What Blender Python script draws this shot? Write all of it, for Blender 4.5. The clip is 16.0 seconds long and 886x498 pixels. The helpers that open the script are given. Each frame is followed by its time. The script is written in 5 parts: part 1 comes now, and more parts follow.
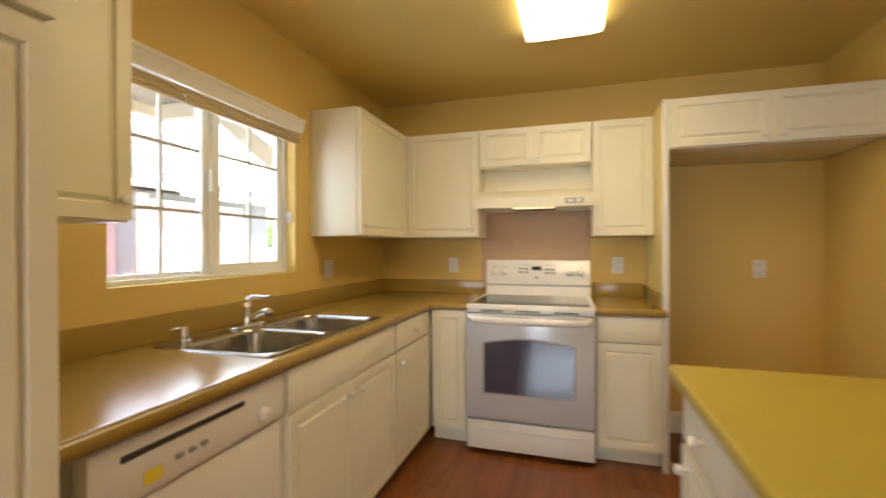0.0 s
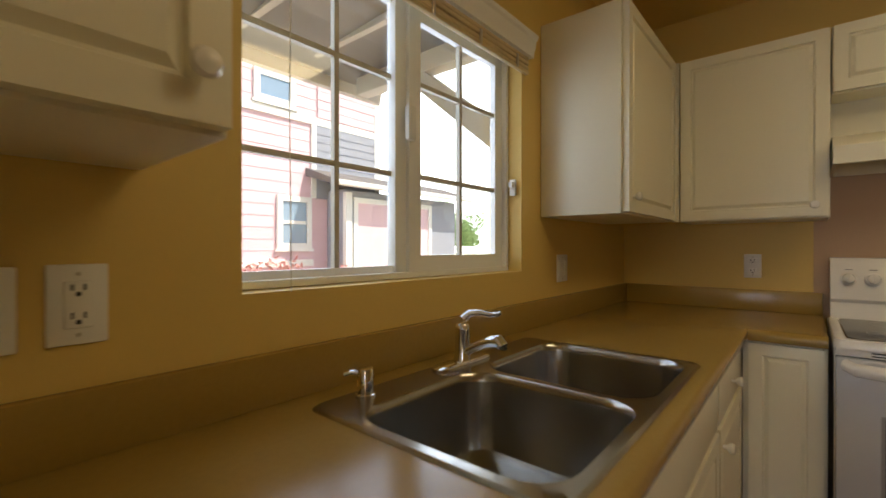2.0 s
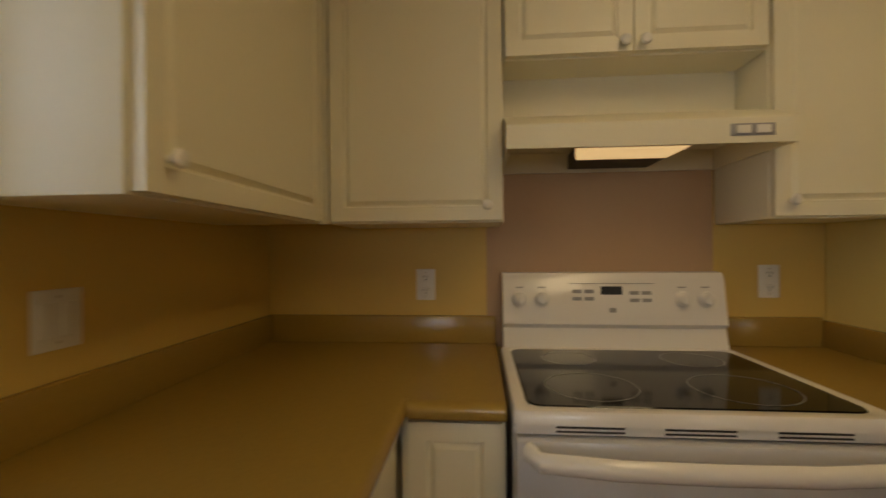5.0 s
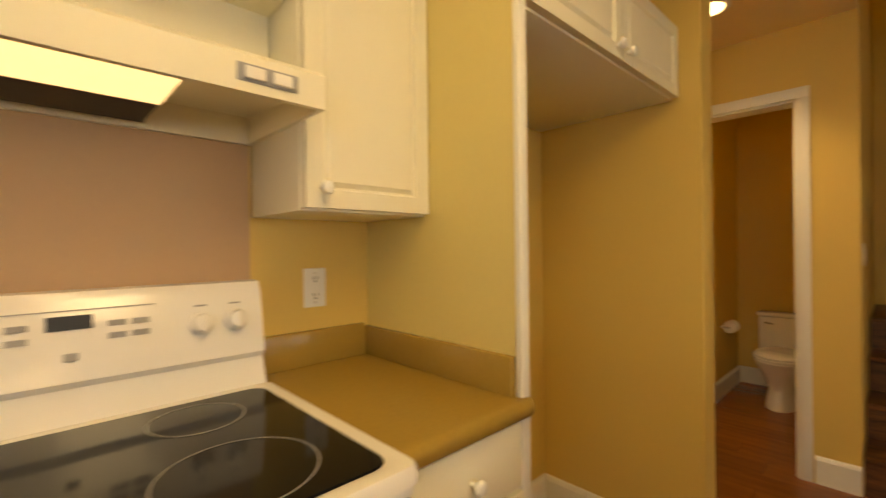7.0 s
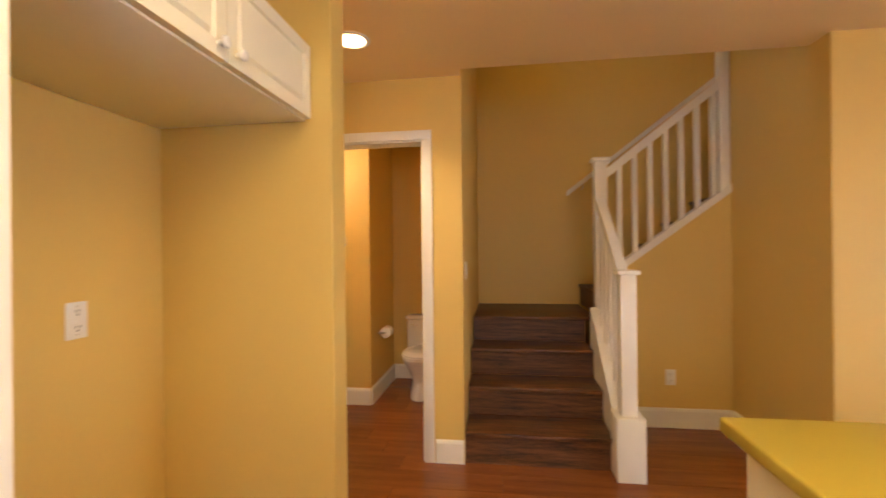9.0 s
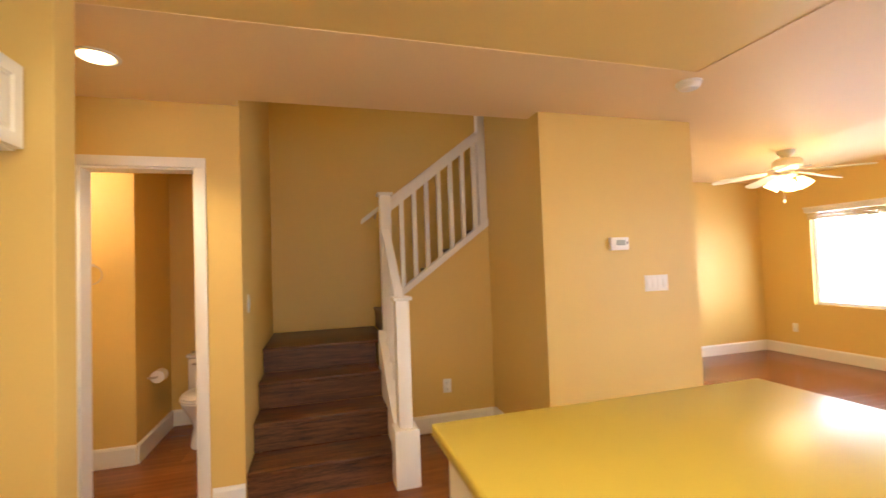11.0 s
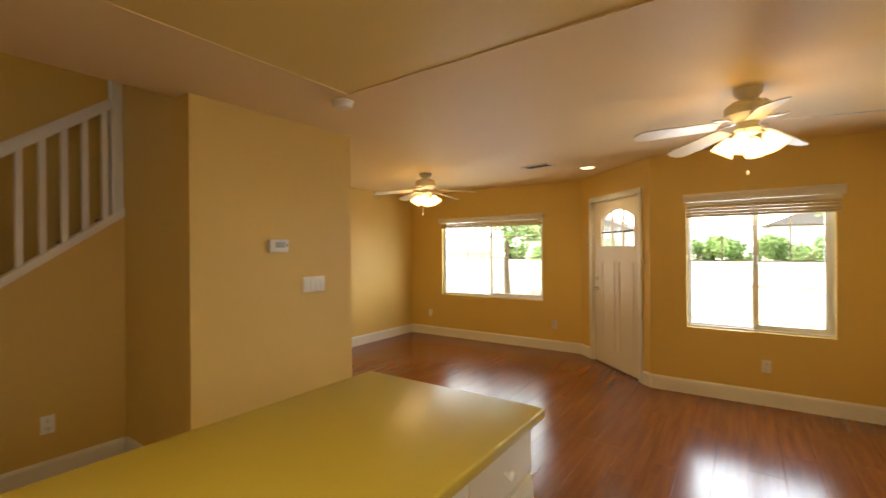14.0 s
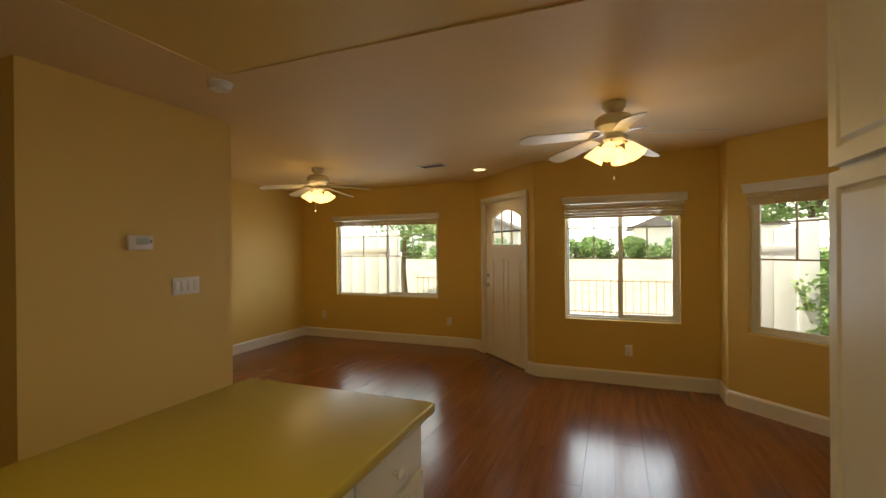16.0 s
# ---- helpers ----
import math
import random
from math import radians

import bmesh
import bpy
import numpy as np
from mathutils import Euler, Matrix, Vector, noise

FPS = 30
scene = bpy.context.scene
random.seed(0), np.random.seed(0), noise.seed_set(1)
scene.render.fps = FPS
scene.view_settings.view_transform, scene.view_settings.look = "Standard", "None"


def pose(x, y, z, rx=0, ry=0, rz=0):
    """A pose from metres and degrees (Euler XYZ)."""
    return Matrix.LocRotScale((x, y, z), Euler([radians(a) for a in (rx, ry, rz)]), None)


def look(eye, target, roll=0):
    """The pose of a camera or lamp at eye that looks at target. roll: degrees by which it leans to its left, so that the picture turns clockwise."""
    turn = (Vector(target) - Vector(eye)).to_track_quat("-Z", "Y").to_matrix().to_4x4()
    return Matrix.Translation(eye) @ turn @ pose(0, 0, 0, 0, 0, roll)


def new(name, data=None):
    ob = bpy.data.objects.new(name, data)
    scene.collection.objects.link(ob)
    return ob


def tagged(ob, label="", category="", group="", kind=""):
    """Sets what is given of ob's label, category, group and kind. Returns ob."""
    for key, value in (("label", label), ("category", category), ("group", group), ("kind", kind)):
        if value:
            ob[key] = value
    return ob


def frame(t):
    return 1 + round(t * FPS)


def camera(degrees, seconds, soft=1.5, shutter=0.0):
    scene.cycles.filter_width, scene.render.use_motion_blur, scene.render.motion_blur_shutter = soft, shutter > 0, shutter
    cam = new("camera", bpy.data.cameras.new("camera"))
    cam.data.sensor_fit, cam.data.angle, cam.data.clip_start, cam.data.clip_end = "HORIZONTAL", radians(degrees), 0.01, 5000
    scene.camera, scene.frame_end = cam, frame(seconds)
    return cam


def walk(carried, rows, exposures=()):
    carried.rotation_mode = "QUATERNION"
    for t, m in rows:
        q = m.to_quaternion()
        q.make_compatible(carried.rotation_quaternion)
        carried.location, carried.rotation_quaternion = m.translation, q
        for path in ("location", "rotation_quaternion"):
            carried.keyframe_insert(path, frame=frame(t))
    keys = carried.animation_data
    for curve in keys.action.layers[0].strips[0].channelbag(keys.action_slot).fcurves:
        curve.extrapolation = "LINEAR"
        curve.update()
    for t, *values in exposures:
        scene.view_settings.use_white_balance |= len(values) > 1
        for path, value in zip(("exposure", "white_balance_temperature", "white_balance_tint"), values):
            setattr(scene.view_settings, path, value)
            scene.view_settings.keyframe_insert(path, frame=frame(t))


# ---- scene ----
cam = camera(91.5, 16.0, shutter=0.5)

PATH = [
    (0, (1.518, -3.278, 1.264), (0.934, -1.365, 1.259), -0.2),
    (0.5, (1.297, -3.12, 1.265), (0.413, -1.326, 1.252), -0.1),
    (1, (1.116, -2.933, 1.237), (0.022, -1.259, 1.232), -0.2),
    (1.5, (0.954, -2.761, 1.219), (-0.316, -1.216, 1.218), -0.2),
    (2, (0.802, -2.584, 1.217), (-0.484, -1.053, 1.211), -0.0),
    (2.5, (0.717, -2.396, 1.209), (-0.566, -0.862, 1.215), -0.2),
    (3, (0.687, -2.2, 1.218), (-0.588, -0.659, 1.224), -0.2),
    (3.5, (0.674, -2.021, 1.217), (-0.504, -0.405, 1.225), -0.3),
    (4, (0.689, -1.861, 1.239), (-0.2, -0.069, 1.243), -0.2),
    (4.2, (0.713, -1.813, 1.244), (-0.041, 0.039, 1.247), -0.1),
    (6.3, (1.012, -1.272, 1.267), (1.905, 0.518, 1.262), -1.0),
    (6.5, (1.063, -1.242, 1.257), (2.114, 0.46, 1.262), -0.9),
    (7, (1.201, -1.196, 1.251), (2.58, 0.253, 1.246), -0.7),
    (7.5, (1.339, -1.177, 1.252), (2.956, 0.0, 1.253), -0.7),
    (8, (1.431, -1.189, 1.259), (3.2, -0.257, 1.266), -0.7),
    (8.5, (1.479, -1.244, 1.286), (3.384, -0.633, 1.289), -0.6),
    (9, (1.487, -1.318, 1.33), (3.469, -1.047, 1.332), -0.6),
    (9.2, (1.474, -1.318, 1.335), (3.47, -1.193, 1.346), -0.6),
    (11.3, (1.299, -1.593, 1.446), (3.186, -2.255, 1.476), -1.4),
    (11.5, (1.286, -1.643, 1.481), (3.142, -2.388, 1.481), -0.8),
    (12, (1.248, -1.699, 1.482), (3.023, -2.619, 1.479), -0.8),
    (12.5, (1.228, -1.707, 1.48), (2.904, -2.798, 1.476), -0.5),
    (13, (1.224, -1.715, 1.479), (2.736, -3.024, 1.478), -0.6),
    (13.5, (1.22, -1.713, 1.477), (2.555, -3.203, 1.474), -0.5),
    (14, (1.214, -1.732, 1.47), (2.359, -3.372, 1.469), -0.5),
    (14.5, (1.211, -1.746, 1.469), (2.194, -3.487, 1.468), -0.6),
    (15, (1.208, -1.745, 1.466), (2.082, -3.544, 1.466), -0.5),
    (15.5, (1.2, -1.753, 1.46), (2.001, -3.585, 1.452), -0.7),
    (16, (1.206, -1.775, 1.451), (1.937, -3.637, 1.446), -0.5),
]
EXPOSURES = [(0.0, 1.83, 7000, 8), (1.0, 1.12, 7200, 9), (2.0, 0.58, 7200, 9), (3.0, 0.25, 6700, 8), (4.2, 0.02, 7100, 10), (6.3, 1.58, 10400, 9), (7.0, 1.78, 10200, 10), (8.0, 2.12, 8600, 14), (9.0, 2.72, 7200, 19),
             (11.5, 2.92, 6700, 15), (12.5, 2.2, 7400, 13), (13.5, 1.8, 7700, 9), (14.5, 1.36, 7900, 5), (16.0, 0.6, 8100, 4)]
walk(cam, [(t, look(eye, target, roll)) for t, eye, target, roll in PATH], EXPOSURES)

# ---- world and light ----
world = bpy.data.worlds.new("world")
scene.world = world
world.use_nodes = True
wn = world.node_tree
sky = wn.nodes.new("ShaderNodeTexSky")
sky.sky_type, sky.sun_disc = "NISHITA", False
sky.sun_elevation, sky.sun_rotation = radians(58), radians(62)
wn.nodes["Background"].inputs["Strength"].default_value = 0.15
wn.links.new(sky.outputs["Color"], wn.nodes["Background"].inputs["Color"])
sun = new("sun", bpy.data.lights.new("sun", "SUN"))
sun.data.energy, sun.data.angle, sun.data.color = 5.0, radians(0.5), (1.0, 0.95, 0.87)
sun.matrix_world = look((40, 21, 70), (0, 0, 0))


def area_lamp(name, at, target, sx, sy, watts, color):
    ob = new(name, bpy.data.lights.new(name, "AREA"))
    ob.data.shape, ob.data.size, ob.data.size_y, ob.data.energy, ob.data.color = "RECTANGLE", sx, sy, watts, color
    ob.matrix_world = look(at, target)
    return ob


WARM = (1.0, 0.75, 0.43)
DAY = (0.52, 0.68, 1.0)
# daylight in the openings of the windows
area_lamp("window_light", (-0.18, -1.695, 1.55), (2, -1.695, 1.2), 0.95, 0.75, 3.8, DAY)
area_lamp("window_light", (4.52, -7.93, 1.32), (4.3, -5, 0.9), 1.75, 1.1, 6, DAY)
area_lamp("window_light", (1.13, -6.89, 1.32), (1.1, -4, 0.9), 1.05, 1.2, 13, DAY)
# the kitchen's ceiling lamp
area_lamp("ceiling_lamp_light", (1.465, -1.53, 2.33), (1.465, -1.53, 0), 0.34, 1.1, 3.1, WARM)


def point_lamp(at, watts, radius=0.05, color=WARM):
    ob = new("point_lamp", bpy.data.lights.new("point_lamp", "POINT"))
    ob.data.energy, ob.data.shadow_soft_size, ob.data.color = watts, radius, color
    ob.location = at


def down_lamp(at, watts, spread=120):
    ob = new("down_lamp", bpy.data.lights.new("down_lamp", "SPOT"))
    ob.data.energy, ob.data.spot_size, ob.data.spot_blend, ob.data.shadow_soft_size, ob.data.color = watts, radians(spread), 0.6, 0.05, (1.0, 0.80, 0.53)
    ob.location = at


down_lamp((3.62, -0.565, 2.375), 6.8)
down_lamp((2.715, -6.86, 2.375), 4)
point_lamp((4.55, 0.35, 2.1), 2.3, 0.1, (1.0, 0.88, 0.70))
# unseen fill light added upstairs to brighten the stairwell walls
point_lamp((5.4, -3.3, 4.6), 0.85, 0.15, (1.0, 0.8, 0.58))
FAN_A, FAN_B = (1.19, -4.9), (4.47, -6.03)
point_lamp((FAN_A[0], FAN_A[1], 1.93), 2.8, 0.18, (1.0, 0.80, 0.52))
point_lamp((FAN_B[0], FAN_B[1], 1.93), 2.9, 0.18, (1.0, 0.80, 0.52))
down_lamp((1.245, -0.3, 1.525), 0.3, 150)


# ---- materials ----
def material(name, color, rough=0.5, metal=0.0, var=0.06, scale=6.0, fine=90.0, bump=0.0, bump_scale=120.0, spec=0.5, stretch=(1, 1, 1), per_object=0.0, coat=0.0, coat_rough=0.05):
    m = bpy.data.materials.new(name)
    m.use_nodes = True
    nt = m.node_tree
    b = nt.nodes["Principled BSDF"]
    b.inputs["Roughness"].default_value, b.inputs["Metallic"].default_value = rough, metal
    b.inputs["Specular IOR Level"].default_value = spec
    b.inputs["Coat Weight"].default_value, b.inputs["Coat Roughness"].default_value = coat, coat_rough
    tc = nt.nodes.new("ShaderNodeTexCoord")
    mp = nt.nodes.new("ShaderNodeMapping")
    mp.inputs["Scale"].default_value = stretch
    where = tc.outputs["Object"]
    if per_object:
        oi = nt.nodes.new("ShaderNodeObjectInfo")
        spread = nt.nodes.new("ShaderNodeVectorMath")
        spread.operation = "SCALE"
        spread.inputs[0].default_value = (37.0, 53.0, 11.0)
        nt.links.new(oi.outputs["Random"], spread.inputs["Scale"])
        shift = nt.nodes.new("ShaderNodeVectorMath")
        shift.operation = "ADD"
        nt.links.new(where, shift.inputs[0])
        nt.links.new(spread.outputs[0], shift.inputs[1])
        where = shift.outputs[0]
    nt.links.new(where, mp.inputs["Vector"])

    def tex(sc, detail):
        n = nt.nodes.new("ShaderNodeTexNoise")
        n.inputs["Scale"].default_value, n.inputs["Detail"].default_value = sc, detail
        nt.links.new(mp.outputs["Vector"], n.inputs["Vector"])
        return n.outputs["Fac"]
    big, small = tex(scale, 3), tex(fine, 2)

    def math_node(op, a, bb):
        n = nt.nodes.new("ShaderNodeMath")
        n.operation = op
        for k, v in enumerate((a, bb)):
            if isinstance(v, (int, float)):
                n.inputs[k].default_value = v
            else:
                nt.links.new(v, n.inputs[k])
        return n.outputs[0]
    tot = math_node("ADD", math_node("MULTIPLY", math_node("SUBTRACT", big, 0.5), 2.4 * var), math_node("MULTIPLY", math_node("SUBTRACT", small, 0.5), 1.4 * var))
    if per_object:
        tot = math_node("ADD", tot, math_node("MULTIPLY", math_node("SUBTRACT", oi.outputs["Random"], 0.5), per_object))
    gain = math_node("ADD", tot, 1.0)
    vm = nt.nodes.new("ShaderNodeVectorMath")
    vm.operation = "SCALE"
    vm.inputs[0].default_value = color
    nt.links.new(gain, vm.inputs["Scale"])
    nt.links.new(vm.outputs[0], b.inputs["Base Color"])
    rn = math_node("ADD", math_node("MULTIPLY", math_node("SUBTRACT", big, 0.5), min(0.25, 5 * var) * rough), rough)
    nt.links.new(rn, b.inputs["Roughness"])
    if bump:
        bn = nt.nodes.new("ShaderNodeBump")
        bn.inputs["Strength"].default_value, bn.inputs["Distance"].default_value = bump, 0.002
        nt.links.new(tex(bump_scale, 3), bn.inputs["Height"])
        nt.links.new(bn.outputs["Normal"], b.inputs["Normal"])
    return m


def glow(name, color, strength):
    m = bpy.data.materials.new(name)
    m.use_nodes = True
    b = m.node_tree.nodes["Principled BSDF"]
    b.inputs["Base Color"].default_value = (*color, 1)
    b.inputs["Emission Color"].default_value = (*color, 1)
    b.inputs["Emission Strength"].default_value = strength
    b.inputs["Roughness"].default_value = 0.4
    return m


def glass_material(name, tint=(1, 1, 1), rough=0.0):
    m = bpy.data.materials.new(name)
    m.use_nodes = True
    nt = m.node_tree
    out = nt.nodes["Material Output"]
    tr, gl, mix, fr = (nt.nodes.new(k) for k in ("ShaderNodeBsdfTransparent", "ShaderNodeBsdfGlossy", "ShaderNodeMixShader", "ShaderNodeLayerWeight"))
    tr.inputs["Color"].default_value = (*tint, 1)
    gl.inputs["Roughness"].default_value = rough
    fr.inputs["Blend"].default_value = 0.3
    low = nt.nodes.new("ShaderNodeMath")
    low.operation = "MULTIPLY_ADD"
    low.inputs[1].default_value, low.inputs[2].default_value = 0.3, 0.02
    nt.links.new(fr.outputs["Facing"], low.inputs[0])
    nt.links.new(low.outputs[0], mix.inputs[0])
    nt.links.new(tr.outputs[0], mix.inputs[1])
    nt.links.new(gl.outputs[0], mix.inputs[2])
    nt.links.new(mix.outputs[0], out.inputs["Surface"])
    return m


WALL = material("wall_paint", (0.73, 0.51, 0.15), 0.55, var=0.03, scale=1.5, bump=0.12, bump_scale=160)
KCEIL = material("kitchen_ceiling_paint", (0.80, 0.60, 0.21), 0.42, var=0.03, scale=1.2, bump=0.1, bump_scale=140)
CEIL = material("ceiling_paint", (0.87, 0.67, 0.36), 0.6, var=0.03, scale=1.2, bump=0.12, bump_scale=140)
TRIM = material("white_trim_paint", (0.82, 0.79, 0.70), 0.35, var=0.02, scale=4)
CAB = material("cabinet_thermofoil", (0.82, 0.77, 0.60), 0.38, var=0.02, scale=3)
CABIN = material("cabinet_inside", (0.6, 0.47, 0.3), 0.6, var=0.04)
LAMINATE = material("laminate_counter", (0.36, 0.228, 0.056), 0.2, var=0.06, scale=90, fine=260, bump=0.03, bump_scale=300, spec=0.6)
ISLAND_TOP = material("island_laminate", (0.50, 0.385, 0.065), 0.3, var=0.02, scale=120, fine=420, spec=0.36)
STEEL = material("stainless_steel", (0.42, 0.405, 0.37), 0.2, 1.0, var=0.08, scale=8, stretch=(1, 12, 1))
CHROME = material("chrome", (0.8, 0.8, 0.8), 0.08, 1.0, var=0.02)
NICKEL = material("satin_nickel", (0.55, 0.5, 0.42), 0.3, 1.0, var=0.04)
ENAMEL = material("white_enamel", (0.84, 0.81, 0.76), 0.18, var=0.015, scale=2, coat=0.3)
APPL = material("white_appliance_plastic", (0.80, 0.76, 0.68), 0.3, var=0.015)
DARKGLASS = material("black_ceramic_glass", (0.008, 0.008, 0.009), 0.09, var=0.1, spec=0.22)
OVENGLASS = material("oven_glass", (0.05, 0.05, 0.09), 0.06, var=0.1, spec=1.0, coat=0.8)
BLACK = material("black_plastic", (0.015, 0.015, 0.015), 0.4)
GREYMARK = material("grey_print", (0.32, 0.31, 0.30), 0.5)
KNOB = material("white_ceramic_knob", (0.85, 0.82, 0.74), 0.2, var=0.01)
PLATE = material("white_switch_plate", (0.84, 0.82, 0.76), 0.35, var=0.01)
SLOT = material("dark_slot", (0.03, 0.025, 0.02), 0.6)
VINYL = material("white_window_vinyl", (0.84, 0.84, 0.80), 0.35, var=0.015)
# vinyl grille bars, their shade against the bright panes put into the tan
MUNTIN = material("shaded_vinyl_grille", (0.5, 0.46, 0.36), 0.5, var=0.03)
GLASS = glass_material("window_glass")
BLIND = material("woven_blind", (0.62, 0.48, 0.26), 0.7, var=0.18, scale=8, fine=60, stretch=(1, 1, 14))
WOODSTEP = material("stair_laminate", (0.112, 0.045, 0.017), 0.42, var=1.35, scale=5, fine=34, bump=0.15, bump_scale=40, stretch=(10, 0.8, 10))


# ---- building blocks ----
def box(bm, x0, x1, y0, y1, z0, z1, bevel=0.0, seg=2):
    vs = [bm.verts.new(p) for p in ((x0, y0, z0), (x1, y0, z0), (x1, y1, z0), (x0, y1, z0), (x0, y0, z1), (x1, y0, z1), (x1, y1, z1), (x0, y1, z1))]
    fs = [bm.faces.new([vs[i] for i in q]) for q in ((3, 2, 1, 0), (4, 5, 6, 7), (0, 1, 5, 4), (1, 2, 6, 5), (2, 3, 7, 6), (3, 0, 4, 7))]
    if bevel:
        edges = list({e for f in fs for e in f.edges})
        bmesh.ops.bevel(bm, geom=edges, offset=bevel, segments=seg, affect="EDGES", profile=0.5)
    return bm


def boxes(*rows, bevel=0.0):
    bm = bmesh.new()
    for r in rows:
        box(bm, *r, bevel=bevel)
    return bm


def lathe(profile, n=20, bm=None, at=(0, 0, 0), axis="z"):
    """A turned solid; profile of (radius, height)."""
    bm = bm or bmesh.new()
    rings = []
    for r, h in profile:
        ring = []
        for k in range(n):
            a = 2 * math.pi * k / n
            p = (r * math.cos(a), r * math.sin(a), h)
            if axis == "y":
                p = (p[0], -h, p[1])
            elif axis == "x":
                p = (h, p[0], p[1])
            ring.append(bm.verts.new((p[0] + at[0], p[1] + at[1], p[2] + at[2])))
        rings.append(ring)
    for a, b in zip(rings, rings[1:]):
        for k in range(n):
            bm.faces.new((a[k], a[(k + 1) % n], b[(k + 1) % n], b[k]))
    bm.faces.new(rings[0][::-1])
    bm.faces.new(rings[-1])
    return bm


def tube(points, radius, n=10, bm=None, flat=1.0):
    """A round bar along points; radius may be a list."""
    bm = bm or bmesh.new()
    pts = [Vector(p) for p in points]
    radii = radius if isinstance(radius, (list, tuple)) else [radius] * len(pts)
    rings = []
    for i, p in enumerate(pts):
        d = (pts[min(i + 1, len(pts) - 1)] - pts[max(i - 1, 0)]).normalized()
        side = d.cross(Vector((0, 0, 1)) if abs(d.z) < 0.95 else Vector((0, 1, 0))).normalized()
        up = side.cross(d)
        rings.append([bm.verts.new(p + radii[i] * (math.cos(2 * math.pi * k / n) * side + flat * math.sin(2 * math.pi * k / n) * up)) for k in range(n)])
    for a, b in zip(rings, rings[1:]):
        for k in range(n):
            bm.faces.new((a[k], a[(k + 1) % n], b[(k + 1) % n], b[k]))
    bm.faces.new(rings[0][::-1])
    bm.faces.new(rings[-1])
    return bm


def prism(bm, outline, depth_axis, d0, d1):
    """A solid with the outline (pairs) pushed along an axis."""
    def place(p, d):
        return {"x": (d, p[0], p[1]), "y": (p[0], d, p[1]), "z": (p[0], p[1], d)}[depth_axis]
    a = [bm.verts.new(place(p, d0)) for p in outline]
    b = [bm.verts.new(place(p, d1)) for p in outline]
    n = len(outline)
    bm.faces.new(a)
    bm.faces.new(b[::-1])
    for k in range(n):
        bm.faces.new((a[(k + 1) % n], a[k], b[k], b[(k + 1) % n]))
    return bm


def rrect(cx, cy, w, h, r, n=5):
    out = []
    for qx, qy, a0 in ((1, 1, 0), (-1, 1, 90), (-1, -1, 180), (1, -1, 270)):
        for k in range(n + 1):
            a = radians(a0 + 90 * k / n)
            out.append((cx + qx * (w / 2 - r) + r * math.cos(a), cy + qy * (h / 2 - r) + r * math.sin(a)))
    return out


def mesh_of(name, bm, mat, smooth=True):
    bmesh.ops.recalc_face_normals(bm, faces=bm.faces)
    me = bpy.data.meshes.new(name)
    bm.to_mesh(me)
    bm.free()
    me.materials.append(mat)
    if smooth:
        me.shade_smooth()
        me.set_sharp_from_angle(angle=radians(38))
    return me


def part(name, bm, mat, parent=None, label="", m=None, smooth=True):
    ob = new(name, mesh_of(name, bm, mat, smooth))
    if parent is not None:
        ob.parent = parent
    if m is not None:
        ob.matrix_basis = m
    return tagged(ob, label)


def thing(name, m, label, category, group="", kind=""):
    ob = new(name)
    ob.empty_display_size = 0.1
    ob.matrix_basis = m
    return tagged(ob, label, category, group, kind)


def single(name, bm, mat, label, category, group="", kind="", m=None):
    return tagged(part(name, bm, mat, None, label, m), label, category, group, kind)


def structure(name, bm, mat, label, category="", m=None):
    return tagged(part(name, bm, mat, None, label, m, smooth=False), label, category or "wall", "", "structure")


def line_frame(p0, p1):
    """A pose whose x runs from p0 to p1 on the floor and whose y points to the left of that way."""
    return pose(p0[0], p0[1], 0, 0, 0, math.degrees(math.atan2(p1[1] - p0[1], p1[0] - p0[0])))


def wall(name, p0, p1, z0, z1, holes=(), thick=0.14, mat=None, label="tan painted plaster wall"):
    """A wall whose room face runs from p0 to p1; its thickness lies to the right of that way."""
    length = math.dist(p0, p1)
    us = sorted({0, length, *[u for h in holes for u in h[:2]]})
    zs = sorted({z0, z1, *[z for h in holes for z in h[2:]]})
    bm = bmesh.new()
    for a, b in zip(us, us[1:]):
        for c, d in zip(zs, zs[1:]):
            if not any(h[0] <= (a + b) / 2 <= h[1] and h[2] <= (c + d) / 2 <= h[3] for h in holes):
                box(bm, a, b, -thick, 0, c, d)
    bmesh.ops.remove_doubles(bm, verts=bm.verts, dist=0.0005)
    bm.verts.index_update()
    seen = {}
    for f in bm.faces:
        seen.setdefault(tuple(sorted(v.index for v in f.verts)), []).append(f)
    # faces shared by two cells lie inside the wall
    bmesh.ops.delete(bm, geom=[f for fs in seen.values() if len(fs) > 1 for f in fs], context="FACES_ONLY")
    return structure(name, bm, mat or WALL, label, "wall", line_frame(p0, p1))


def baseboard(p0, p1, h=0.143, t=0.016, z=0.0):
    """The white board along a wall whose room lies to the left of the way from p0 to p1."""
    length = math.dist(p0, p1)
    bm = prism(bmesh.new(), [(0, z), (t, z), (t, z + h - 0.02), (t * 0.55, z + h - 0.006), (0.003, z + h), (0, z + h)], "x", 0.002, length - 0.002)
    return structure("baseboard", bm, TRIM, "white painted wooden baseboard", "baseboard", line_frame(p0, p1))


# ---- the rooms ----
CH, KH = 2.41, 2.418          # ceilings
WH = 2.59                      # tops of the walls, inside the ceilings
DIAG_A, DIAG_B = (2.025, -6.68), (3.06, -7.72)
BAY_A, BAY_B = (0.235, -6.36), (-0.55, -5.655)

